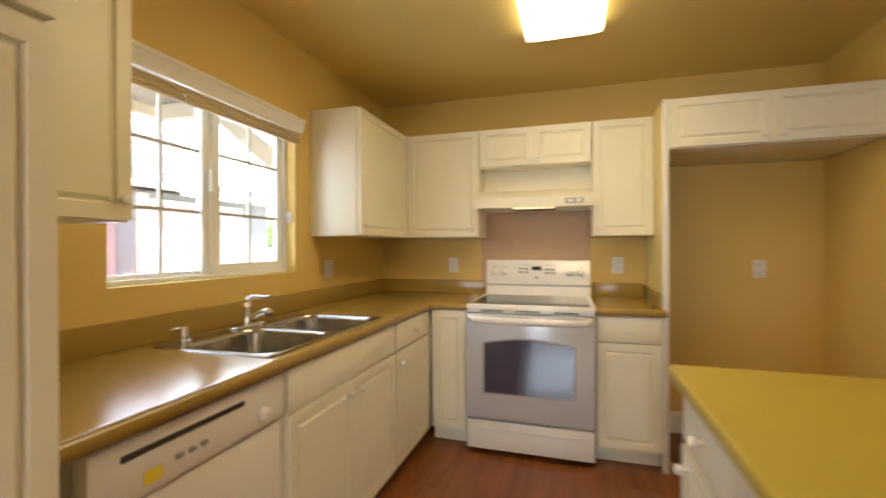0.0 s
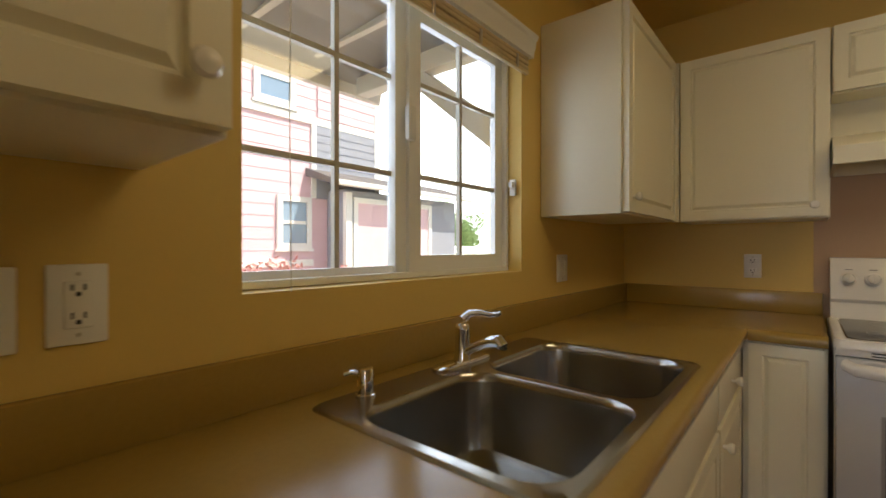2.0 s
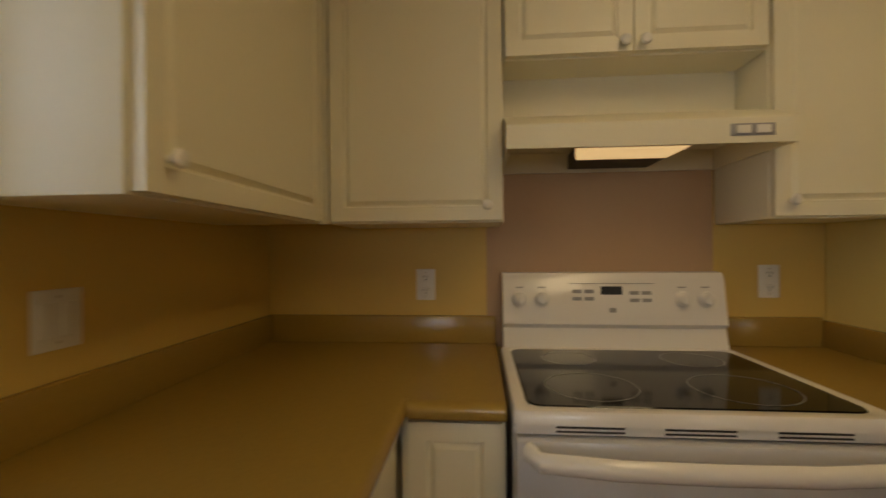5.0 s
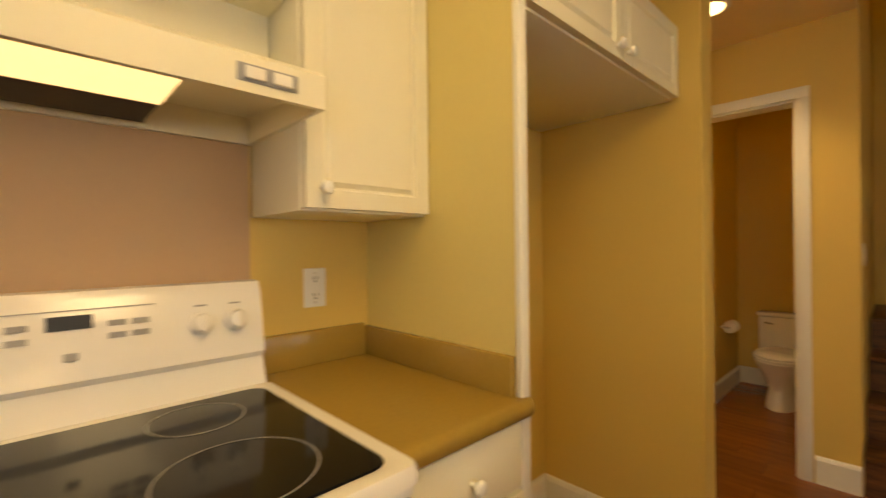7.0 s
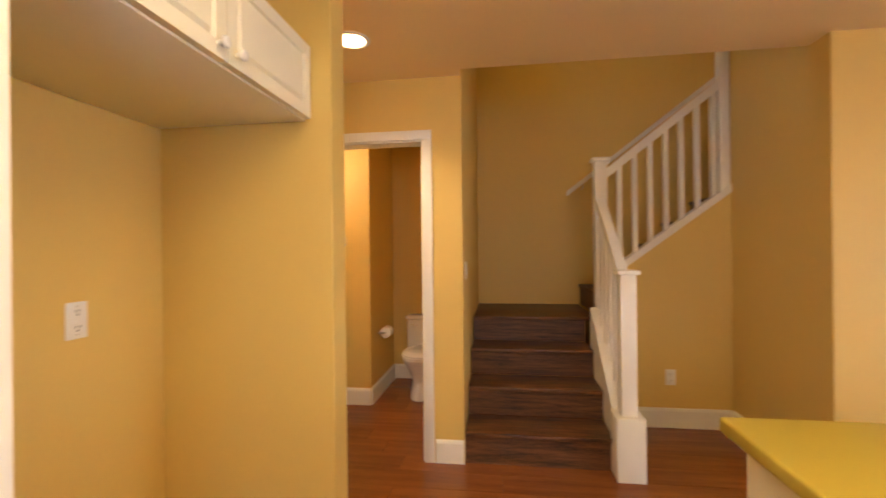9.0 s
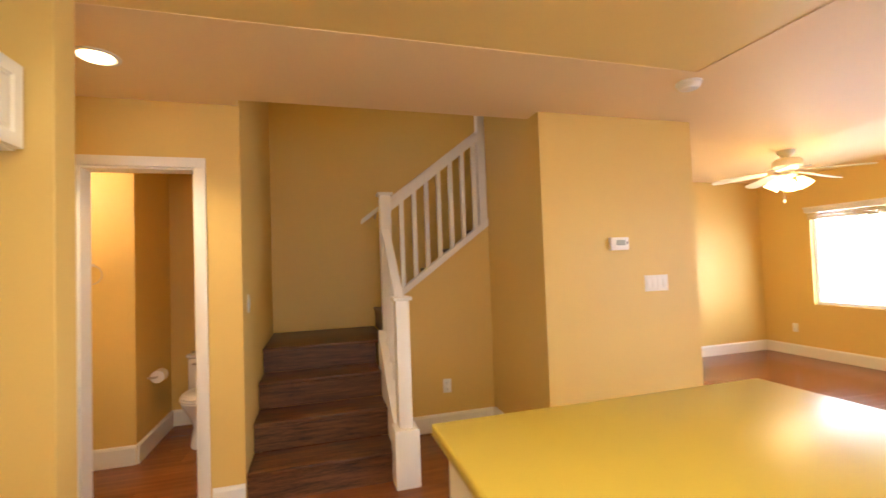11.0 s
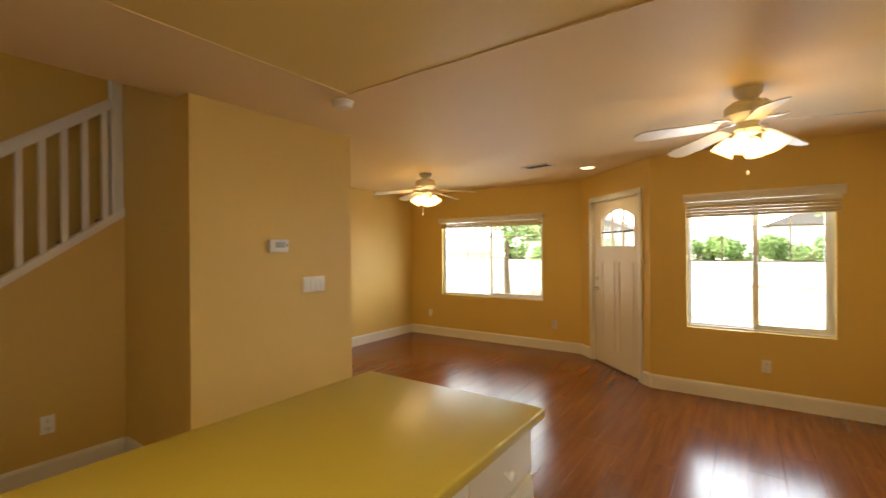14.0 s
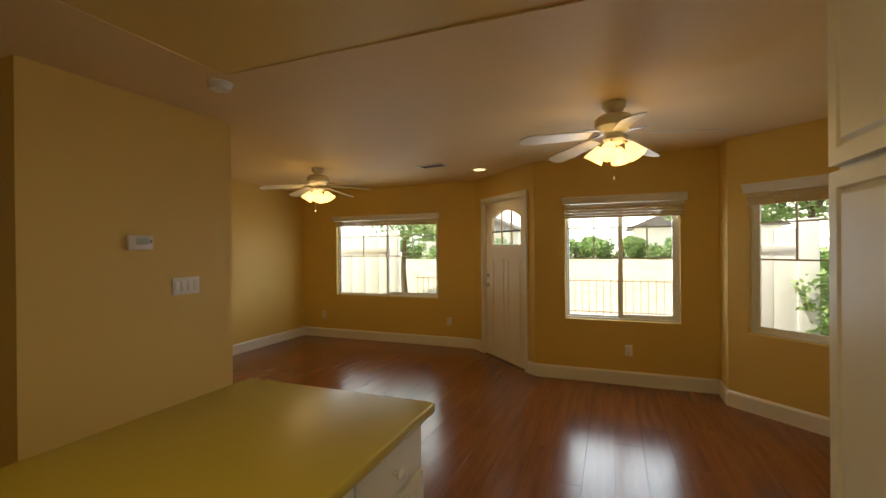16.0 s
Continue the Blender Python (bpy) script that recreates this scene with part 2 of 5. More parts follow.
BAY_L = math.dist(BAY_A, BAY_B)
wall("wall_kitchen_west", (0, 0.0), (0, -3.26), 0, WH, [(1.18, 2.21, 1.13, 1.95)])
wall("wall_kitchen_north", (4.25, 0), (-0.14, 0), 0, WH)
wall("wall_nook_step", (0.0, -3.26), (-0.69, -3.26), 0, WH)
wall("wall_nook_west", (-0.55, -3.26), (-0.55, -5.655), 0, WH)
wall("wall_bay", BAY_B, BAY_A, 0, WH, [(0.225, 0.89, 0.68, 1.95)])
wall("wall_bay_return", BAY_A, (0.235, -6.68), 0, WH, thick=0.1)
wall("wall_dining_south", (0.235, -6.68), DIAG_A, 0, WH, [(0.335, 1.455, 0.665, 1.95)])
wall("wall_entry", DIAG_A, DIAG_B, 0, WH, [(0.18, 1.165, 0, 2.06)])
wall("wall_living_south", (2.9, -7.72), (6.08, -7.72), 0, WH, [(0.725, 2.515, 0.7, 1.95)])
wall("wall_living_east", (6.08, -7.86), (6.08, -4.18), 0, WH)
wall("wall_living_north", (6.22, -4.25), (4.01, -4.25), 0, WH, thick=0.1)
wall("wall_thermostat", (3.91, -4.25), (3.91, -2.97), 0, WH, thick=0.1)
wall("wall_under_stair_south", (4.01, -2.97), (4.97, -2.97), 0, 4.9, thick=0.1)
wall("wall_stair_side", (4.97, -3.07), (4.97, -4.18), 0.0, 4.9, thick=0.1)
wall("wall_stair_end", (4.8, -4.17), (5.98, -4.17), CH + 0.2, 4.9, thick=0.1)
wall("wall_stair_east", (5.88, -4.18), (5.88, -0.98), 0.0, 4.9, thick=0.1)
wall("wall_stair_north", (5.98, -1.075), (4.28, -1.075), 0, 4.9, thick=0.1)
wall("wall_stair_upper_west", (4.065, -0.99), (4.065, -2.97), CH + 0.2, 4.9, thick=0.1)
wall("wall_bathroom_east", (5.88, -0.98), (5.88, -0.09), 0, WH, thick=0.1)
# fridge side wall, with its free end
structure("wall_fridge_side", boxes((3.01, 3.14, -0.7, 0.0, 0, WH), bevel=0.004), WALL, "tan painted end wall beside the fridge bay", "wall")
# bathroom
wall("wall_bathroom_west", (4.16, -1.075), (4.16, 0.0), 0, WH, [(0.245, 0.83, 0, 2.02)], thick=0.12)
wall("wall_bathroom_jog", (5.08, -0.19), (5.08, 1.2), 0, WH, thick=0.1)
wall("wall_bathroom_nook", (5.98, -0.19), (5.18, -0.19), 0, WH, thick=0.1)
wall("wall_bathroom_north", (5.18, 1.2), (4.15, 1.2), 0, WH, thick=0.1)
wall("wall_bathroom_side", (4.25, 1.3), (4.25, 0.14), 0, WH, thick=0.1)
wall("wall_bathroom_south", (4.25, -0.98), (5.88, -0.98), 0, WH, thick=0.008)

# ceilings

def ceiling(name, rows, mat, label):
    structure(name, boxes(*rows), mat, label, "ceiling")


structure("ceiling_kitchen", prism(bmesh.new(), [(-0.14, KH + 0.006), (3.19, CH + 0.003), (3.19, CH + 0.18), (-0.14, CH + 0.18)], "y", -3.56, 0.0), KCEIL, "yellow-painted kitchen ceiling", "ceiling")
ceiling("ceiling", [(3.18, 4.065, -2.975, 0.0, CH, CH + 0.2), (3.18, 4.97, -4.18, -2.975, CH, CH + 0.2), (3.18, 6.4, -8.2, -4.18, CH, CH + 0.2), (-0.7, 3.18, -8.2, -3.55, CH, CH + 0.2), (4.065, 5.98, -1.07, 1.3, CH, CH + 0.2)], CEIL, "pale painted plaster ceiling")
ceiling("ceiling_stair", [(4.0, 6.0, -4.3, -0.9, 4.9, 5.0)], CEIL, "pale painted ceiling over the stairs")

for p0, p1 in (((3.91, -4.25), (3.91, -2.97)), ((3.91, -2.97), (4.87, -2.97)), ((4.87, -2.954), (4.87, -2.11)), ((6.08, -7.72), (6.08, -4.25)), (DIAG_B, (6.08, -7.72)), ((0.235, -6.68), DIAG_A), (BAY_A, (0.235, -6.68)), (BAY_B, BAY_A),
               ((-0.55, -3.26), (-0.55, -5.655)), ((3.14, 0.0), (3.14, -0.7)), ((3.14, -0.7), (3.01, -0.7)), ((3.01, -0.7), (3.01, 0.0)), ((3.01, 0.0), (2.02, 0.0)), ((4.16, -1.075), (4.16, -0.895)),
               ((5.08, -0.19), (5.08, 1.2)), ((5.88, -0.19), (5.08, -0.19)), ((5.88, -0.98), (5.88, -0.19)), ((4.28, -0.98), (5.88, -0.98))):
    baseboard(p0, p1)
ux = (Vector(DIAG_B) - Vector(DIAG_A)).normalized()
for u0, u1 in ((0.0, 0.12), (1.225, 1.46)):
    baseboard(tuple(Vector(DIAG_A) + ux * u0), tuple(Vector(DIAG_A) + ux * u1))


# ---- kitchen cabinets ----
def panel_door(w, h, t=0.02, rail=0.058):
    """A cabinet door with a raised panel, its front towards -y, its lower left back corner at the origin."""
    bm = box(bmesh.new(), 0, w, -t, 0, 0, h)
    bm.faces.ensure_lookup_table()
    front = min(bm.faces, key=lambda f: f.calc_center_median().y)
    r = min(rail, 0.3 * min(w, h))
    bmesh.ops.inset_region(bm, faces=[front], thickness=0.004, depth=0.0)
    bmesh.ops.translate(bm, verts=front.verts, vec=(0, -0.003, 0))
    bmesh.ops.inset_region(bm, faces=[front], thickness=r, depth=0.0)
    bmesh.ops.inset_region(bm, faces=[front], thickness=0.006, depth=-0.01)
    bmesh.ops.inset_region(bm, faces=[front], thickness=0.006, depth=0.0)
    bmesh.ops.inset_region(bm, faces=[front], thickness=0.016, depth=0.009)
    return bm


def drawer_front(w, h, t=0.02):
    return box(bmesh.new(), 0, w, -t, 0, 0, h, bevel=0.005)


def knob_bm(x, y, z):
    return lathe([(0.006, 0), (0.006, 0.012), (0.013, 0.018), (0.016, 0.024), (0.013, 0.031), (0.004, 0.034)], 14, at=(x, y, z), axis="y")


def cabinet(name, m, w, depth, z0, z1, fronts, label, base=False, group="kitchen cabinets", mat=None, low=None):
    """A cabinet unit; fronts: (kind, x0, x1, z0, z1, knob x, knob z)."""
    c = thing(name, m, label, "cabinet", group)
    mat = mat or CAB
    zb = z0 + (0.1 if base else 0)
    part("body", boxes((0.001, w - 0.001, -depth, -0.003, zb, low or z1), bevel=0.0015), mat, c)
    if low:
        part("apron", boxes((0.001, w - 0.001, -depth, -depth + 0.018, low, z1)), mat, c)
    if base:
        part("toe_kick", boxes((0.001, w - 0.001, -depth + 0.075, -depth + 0.06, z0, zb)), mat, c)
    for kind, a, b, c0, c1, kx, kz in fronts:
        bm = panel_door(b - a, c1 - c0) if kind == "door" else drawer_front(b - a, c1 - c0)
        d = part(kind if kind == "door" else "drawer_front", bm, mat, c, m=pose(a, -depth - 0.001, c0))
        if kx is not None:
            part("knob", knob_bm(kx - a, -0.02, kz - c0), KNOB, d, "round white ceramic knob")
    return c


def west(y):
    return pose(0, y, 0, 0, 0, 90)


def north(x):
    return pose(x, 0, 0)


IBX0, IBX1, IBZ0, IBZ1 = 2.243, 2.36, 0.30, 0.455
UZ0, UZ1 = 1.338, 2.088
G = 0.003
# along the window wall, from the stove wall towards the pantry
cabinet("corner_base_cabinet", west(-0.655), 0.65, 0.6, 0, 0.874, [], "white blind corner base cabinet under the counter", base=True)
cabinet("drawer_base_cabinet", west(-1.19), 0.53, 0.6, 0, 0.874,
        [("drawer", 0.01, 0.52, 0.72, 0.865, 0.265, 0.79), ("door", 0.01, 0.52, 0.11, 0.712, 0.06, 0.65)], "white base cabinet with a drawer over a raised-panel door", base=True)
cabinet("sink_base_cabinet", west(-2.085), 0.89, 0.6, 0, 0.874,
        [("drawer", 0.01, 0.88, 0.72, 0.865, None, 0), ("door", 0.01, 0.443, 0.11, 0.712, 0.40, 0.66), ("door", 0.447, 0.88, 0.11, 0.712, 0.49, 0.66)], "white sink base cabinet with a pair of doors", base=True, low=0.71)
cabinet("wall_cabinet", west(-1.035), 0.72, 0.31, UZ0, UZ1, [("door", 0.012, 0.70, UZ0 + 0.006, UZ1 - 0.006, 0.055, UZ0 + 0.06)], "white wall cabinet with a raised-panel door beside the window")
cabinet("wall_cabinet", west(-2.745), 0.375, 0.31, UZ0, UZ1, [("door", 0.006, 0.369, UZ0 + 0.006, UZ1 - 0.006, 0.335, UZ0 + 0.06)], "white wall cabinet above the dishwasher counter")
# along the stove wall
cabinet("narrow_base_cabinet", north(0.62), 0.243, 0.6, 0, 0.874, [("door", 0.02, 0.232, 0.11, 0.865, None, 0)], "narrow white base cabinet beside the stove", base=True)
cabinet("drawer_base_cabinet", north(1.637), 0.35, 0.6, 0, 0.874,
        [("drawer", 0.008, 0.346, 0.72, 0.865, 0.18, 0.79), ("door", 0.008, 0.346, 0.11, 0.712, None, 0)], "white base cabinet with a drawer beside the stove", base=True)
cc = cabinet("wall_cabinet", north(0.345), 0.533, 0.29, UZ0, UZ1, [("door", 0.006, 0.527, UZ0 + 0.006, UZ1 - 0.006, 0.485, UZ0 + 0.05)], "white wall cabinet in the corner by the stove")
part("filler_strip", boxes((-0.033, -0.001, -0.31, -0.29, UZ0, UZ1)), CAB, cc, "white filler strip")
cabinet("hood_cabinet", north(0.88), 0.746, 0.29, 1.82, UZ1,
        [("door", 0.006, 0.371, 1.826, UZ1 - 0.006, 0.345, 1.85), ("door", 0.375, 0.74, 1.826, UZ1 - 0.006, 0.40, 1.85)], "short white wall cabinet above the range hood")
cabinet("wall_cabinet", north(1.628), 0.365, 0.29, UZ0, UZ1, [("door", 0.004, 0.361, UZ0 + 0.006, UZ1 - 0.006, 0.045, UZ0 + 0.05)], "white wall cabinet beside the fridge bay")
fp = thing("fridge_partition", pose(0, 0, 0), "thin painted partition with a white edge beside the fridge bay", "partition")
part("panel", boxes((1.994, 2.012, -0.603, -0.003, 0, UZ1)), material("partition_paint", (0.76, 0.62, 0.25), 0.45, var=0.03, scale=1.5), fp)
part("edge_strip", boxes((1.988, 2.018, -0.62, -0.603, 0, UZ1), bevel=0.002), TRIM, fp, "white edge strip")
ib = thing("water_supply_box", pose(0, 0, 0), "white recessed water supply box low in the fridge bay", "supply box")
part("frame", boxes((IBX0, IBX1, -0.008, -0.001, IBZ0, IBZ1), bevel=0.002), PLATE, ib)
part("recess", boxes((IBX0 + 0.02, IBX1 - 0.02, -0.0095, -0.007, IBZ0 + 0.02, IBZ1 - 0.02)), STEEL, ib, "grey recess")
part("valve", lathe([(0.012, 0), (0.012, 0.02), (0.018, 0.021), (0.018, 0.028)], 12, at=((IBX0 + IBX1) / 2, -0.009, (IBZ0 + IBZ1) / 2), axis="y"), NICKEL, ib, "small metal valve")
cabinet("fridge_cabinet", north(2.019), 0.985, 0.6, 1.81, UZ1,
        [("door", 0.006, 0.49, 1.816, UZ1 - 0.006, 0.455, 1.85), ("door", 0.494, 0.979, 1.816, UZ1 - 0.006, 0.53, 1.85)], "wide white cabinet above the empty fridge bay")

# countertop: rolled front edge
CT = 0.914


def nosing(p0, p1, t=0.04, r=0.018):
    """The rounded front edge along p0 to p1; the counter lies to the left of that way."""
    prof = [(0.03, CT), (r, CT), (r * 0.6, CT - 0.0015), (r * 0.28, CT - 0.006), (r * 0.08, CT - 0.012), (0, CT - 0.019), (0.002, CT - 0.032), (0.008, CT - t), (0.03, CT - t)]
    bm = prism(bmesh.new(), prof, "x", 0, math.dist(p0, p1))
    bm.transform(line_frame(p0, p1))
    return bm


SX0, SX1, SY0, SY1 = 0.085, 0.6, -2.13, -1.3       # the sink's rim
W = 0.61


def slab(outline, hole, z0, z1):
    """A flat slab with an opening."""
    bm = bmesh.new()
    edges = []
    for loop in (outline, hole):
        vs = [bm.verts.new((x, y, z1)) for x, y in loop]
        edges += [bm.edges.new((vs[k], vs[(k + 1) % len(vs)])) for k in range(len(vs))]
    bmesh.ops.triangle_fill(bm, edges=edges, use_beauty=True)
    got = bmesh.ops.extrude_face_region(bm, geom=list(bm.faces))
    bmesh.ops.translate(bm, verts=[g for g in got["geom"] if isinstance(g, bmesh.types.BMVert)], vec=(0, 0, z0 - z1))
    return bm


top = slab([(0.002, -2.766), (W, -2.766), (W, -W), (0.862, -W), (0.862, -0.002), (0.002, -0.002)],
           [(SX0 + 0.02, SY0 + 0.02), (SX1 - 0.02, SY0 + 0.02), (SX1 - 0.02, SY1 - 0.02), (SX0 + 0.02, SY1 - 0.02)], CT - 0.035, CT)
counter = thing("countertop", pose(0, 0, 0), "tan speckled laminate L-shaped countertop with a rolled edge", "countertop")
part("worktop", top, LAMINATE, counter)
part("front_edge", nosing((0.64, -2.766), (0.64, -0.61)), LAMINATE, counter)
part("front_edge", nosing((0.638, -0.64), (0.862, -0.64)), LAMINATE, counter)
part("backsplash", boxes((0.001, 0.021, -2.766, -0.001, CT, CT + 0.1), bevel=0.003), LAMINATE, counter)
part("backsplash", boxes((0.021, 0.862, -0.021, -0.001, CT, CT + 0.1), bevel=0.003), LAMINATE, counter)
counter = thing("countertop", pose(0, 0, 0), "short tan laminate countertop between stove and fridge panel", "countertop")
part("worktop", boxes((1.637, 1.993, -W, -0.002, CT - 0.035, CT)), LAMINATE, counter)
part("front_edge", nosing((1.637, -0.64), (2.006, -0.64)), LAMINATE, counter)
part("backsplash", boxes((1.637, 1.972, -0.021, -0.001, CT, CT + 0.1), bevel=0.003), LAMINATE, counter)
part("backsplash", boxes((1.972, 1.993, -0.6, -0.001, CT, CT + 0.09), bevel=0.003), LAMINATE, counter)
single("stove_backsplash_panel", boxes((0.83, 1.622, -0.006, -0.001, 0.9, 1.6)), material("pink_beige_panel", (0.54, 0.35, 0.2), 0.5, var=0.03), "pinkish beige panel on the wall behind the stove", "wall panel")

# dishwasher
dw = thing("dishwasher", west(-2.69), "white built-in dishwasher under the counter", "dishwasher")
part("body", boxes((0.005, 0.595, -0.57, -0.02, 0.1, 0.868)), APPL, dw)
part("toe_kick", boxes((0.005, 0.595, -0.54, -0.52, 0.0, 0.1)), APPL, dw)
part("door", boxes((0.006, 0.594, -0.607, -0.57, 0.12, 0.715), bevel=0.006), APPL, dw)
cp = part("control_panel", boxes((0.006, 0.594, -0.617, -0.57, 0.722, 0.862), bevel=0.007), APPL, dw)
part("handle_recess", boxes((0.07, 0.42, -0.6195, -0.616, 0.818, 0.832)), SLOT, cp, "dark slot under the handle lip")
part("dial", lathe([(0.021, 0), (0.021, 0.008), (0.014, 0.018), (0.004, 0.019)], 18, at=(0.5, -0.617, 0.765), axis="y"), APPL, cp, "round white timer dial")
for bx in (0.2, 0.235, 0.27):
    part("button", boxes((bx, bx + 0.022, -0.6205, -0.616, 0.765, 0.779), bevel=0.002), GREYMARK, cp)
part("energy_label", boxes((0.12, 0.165, -0.6185, -0.616, 0.745, 0.775)), material("yellow_label", (0.8, 0.62, 0.05), 0.5), cp, "small yellow paper label")

# pantry
cabinet("pantry_cabinet", west(-3.165), 0.395, 0.668, 0, 2.3, [("door", 0.006, 0.389, 0.11, 1.632, 0.34, 0.86), ("door", 0.006, 0.389, 1.648, 2.29, None, 0)],
        "tall white pantry cabinet with raised-panel doors", base=True)

# island
IX0, IX1, IY0, IY1 = 1.785, 2.63, -3.165, -1.84
isl = thing("kitchen_island", pose(0, 0, 0), "white kitchen island with drawers and a yellow laminate top", "island")
it = bmesh.new()
for a, b in ((CT - 0.038, CT),):
    box(it, IX0, IX1, IY0, IY1, a, b, bevel=0.008, seg=3)
part("worktop", it, ISLAND_TOP, isl, "yellow-tan speckled laminate top")
part("body", boxes((IX0 + 0.05, IX1 - 0.05, IY0 + 0.04, IY1 - 0.04, 0.1, CT - 0.038), (IX0 + 0.11, IX1 - 0.08, IY0 + 0.05, IY1 - 0.05, 0, 0.1)), CAB, isl)
for k in range(3):
    y1 = IY1 - 0.05 - k * 0.41
    f = part("drawer_front", drawer_front(0.4, 0.15), CAB, isl, m=pose(IX0 + 0.049, y1, 0.71, 0, 0, -90))
    part("knob", knob_bm(0.2, -0.02, 0.075), KNOB, f, "round white ceramic knob")
    f = part("door", panel_door(0.4, 0.585), CAB, isl, m=pose(IX0 + 0.049, y1, 0.115, 0, 0, -90))
    part("knob", knob_bm(0.05, -0.02, 0.53), KNOB, f, "round white ceramic knob")


# ---- sink and taps ----
def rim_and_bowls():
    sink = thing("kitchen_sink", pose(0, 0, 0), "stainless steel double-bowl kitchen sink set into the counter", "sink")
    cx, cy = (SX0 + SX1) / 2, (SY0 + SY1) / 2
    w, h = SX1 - SX0, SY1 - SY0
    bw, bh = 0.385, 0.37
    centres = [(SX1 - 0.03 - bw / 2, SY1 - 0.03 - bh / 2), (SX1 - 0.03 - bw / 2, SY0 + 0.03 + bh / 2)]
    bm = bmesh.new()
    edges = []
    z = CT + 0.006
    outer = rrect(cx, cy, w, h, 0.03)
    loops = [rrect(cx, cy, w - 0.012, h - 0.012, 0.027)] + [rrect(a, b, bw + 0.012, bh + 0.012, 0.076) for a, b in centres]
    first = None
    for lp in loops:
        vs = [bm.verts.new((x, y, z)) for x, y in lp]
        first = first or vs
        edges += [bm.edges.new((vs[k], vs[(k + 1) % len(vs)])) for k in range(len(vs))]
    bmesh.ops.triangle_fill(bm, edges=edges, use_beauty=True)
    low = [bm.verts.new((x, y, CT + 0.001)) for x, y in outer]
    for k in range(len(low)):
        bm.faces.new((low[k], low[(k + 1) % len(low)], first[(k + 1) % len(low)], first[k]))
    part("rim", bm, STEEL, sink)
    for a, b in centres:
        bm = bmesh.new()
        rings = []
        for dw, zz, r in ((0.012, z, 0.076), (0.0, z - 0.006, 0.07), (-0.004, z - 0.02, 0.07), (-0.02, z - 0.15, 0.065), (-0.035, z - 0.172, 0.06), (-0.07, z - 0.182, 0.05), (-0.26, z - 0.187, 0.04)):
            rings.append([bm.verts.new((x, y, zz)) for x, y in rrect(a, b, bw + dw, bh + dw, r)])
        n = len(rings[0])
        for p, q in zip(rings, rings[1:]):
            for k in range(n):
                bm.faces.new((p[k], p[(k + 1) % n], q[(k + 1) % n], q[k]))
        bm.faces.new(rings[-1])
        bowl = part("bowl", bm, STEEL, sink)
        part("drain", lathe([(0.043, 0.0), (0.043, 0.003), (0.036, 0.003), (0.03, 0.001), (0.01, 0.001)], 20, at=(a, b, z - 0.187)), CHROME, bowl, "round steel drain strainer")
    return z


SINK_Z = rim_and_bowls()
fx, fy = 0.125, -1.70
faucet = thing("kitchen_faucet", pose(fx, fy, SINK_Z) @ Matrix.Scale(0.86, 4), "single-lever chrome kitchen faucet behind the sink", "faucet")
bm = bmesh.new()
prof = rrect(0, 0, 0.055, 0.25, 0.027, 6)
rings = [[bm.verts.new((x * s, y * s, zz)) for x, y in prof] for s, zz in ((1, 0), (1, 0.006), (0.9, 0.011))]
for p, q in zip(rings, rings[1:]):
    for k in range(len(p)):
        bm.faces.new((p[k], p[(k + 1) % len(p)], q[(k + 1) % len(p)], q[k]))
bm.faces.new(rings[-1])
part("deck_plate", bm, CHROME, faucet)
part("body", lathe([(0.027, 0.01), (0.025, 0.02), (0.022, 0.05), (0.021, 0.1), (0.022, 0.112), (0.018, 0.118)], 18), CHROME, faucet)
part("spout", tube([(0.01, 0.0, 0.035), (0.04, 0.004, 0.052), (0.07, 0.006, 0.066), (0.1, 0.008, 0.078), (0.122, 0.01, 0.08), (0.132, 0.011, 0.07), (0.132, 0.011, 0.058)], [0.015, 0.014, 0.014, 0.017, 0.019, 0.018, 0.016], 14), CHROME, faucet)
part("lever", tube([(0.0, 0, 0.112), (0.004, 0.004, 0.135), (0.02, 0.01, 0.15), (0.05, 0.02, 0.153), (0.08, 0.03, 0.148), (0.1, 0.037, 0.15), (0.11, 0.04, 0.157)], [0.017, 0.016, 0.012, 0.009, 0.0075, 0.0075, 0.006], 12), CHROME, faucet)
soap = thing("soap_dispenser", pose(0.125, -2.02, SINK_Z), "short chrome soap dispenser on the sink rim", "soap dispenser")
part("body", lathe([(0.021, 0), (0.021, 0.004), (0.0165, 0.006), (0.0165, 0.052), (0.015, 0.055)], 18), CHROME, soap)
part("spout", tube([(0.0, 0.0, 0.045), (-0.02, -0.02, 0.047), (-0.03, -0.03, 0.043)], 0.005, 8), CHROME, soap)

# ---- stove ----
SW = 0.762
stove = thing("stove", pose(0.872, 0, 0), "white freestanding electric range with a black glass cooktop", "stove")
part("body", boxes((0.004, SW - 0.004, -0.63, -0.03, 0.03, 0.89)), ENAMEL, stove)
bm = bmesh.new()
rings = []
for dw, zz in ((0, 0.892), (0.0, 0.912), (-0.008, 0.92), (-0.05, 0.922), (-0.06, 0.919)):
    rings.append([bm.verts.new((x, y, zz)) for x, y in rrect(SW / 2, -0.393, SW + dw, 0.595 + dw, 0.02 if dw > -0.04 else 0.04)])
for p, q in zip(rings, rings[1:]):
    for k in range(len(p)):
        bm.faces.new((p[k], p[(k + 1) % len(p)], q[(k + 1) % len(p)], q[k]))
bm.faces.new(rings[-1])
bm.faces.new(rings[0][::-1])
part("cooktop_frame", bm, ENAMEL, stove)
bm = bmesh.new()
a = [bm.verts.new((x, y, 0.9195)) for x, y in rrect(SW / 2, -0.396, SW - 0.066, 0.525, 0.035)]
b = [bm.verts.new((x, y, 0.9225)) for x, y in rrect(SW / 2, -0.396, SW - 0.072, 0.519, 0.033)]
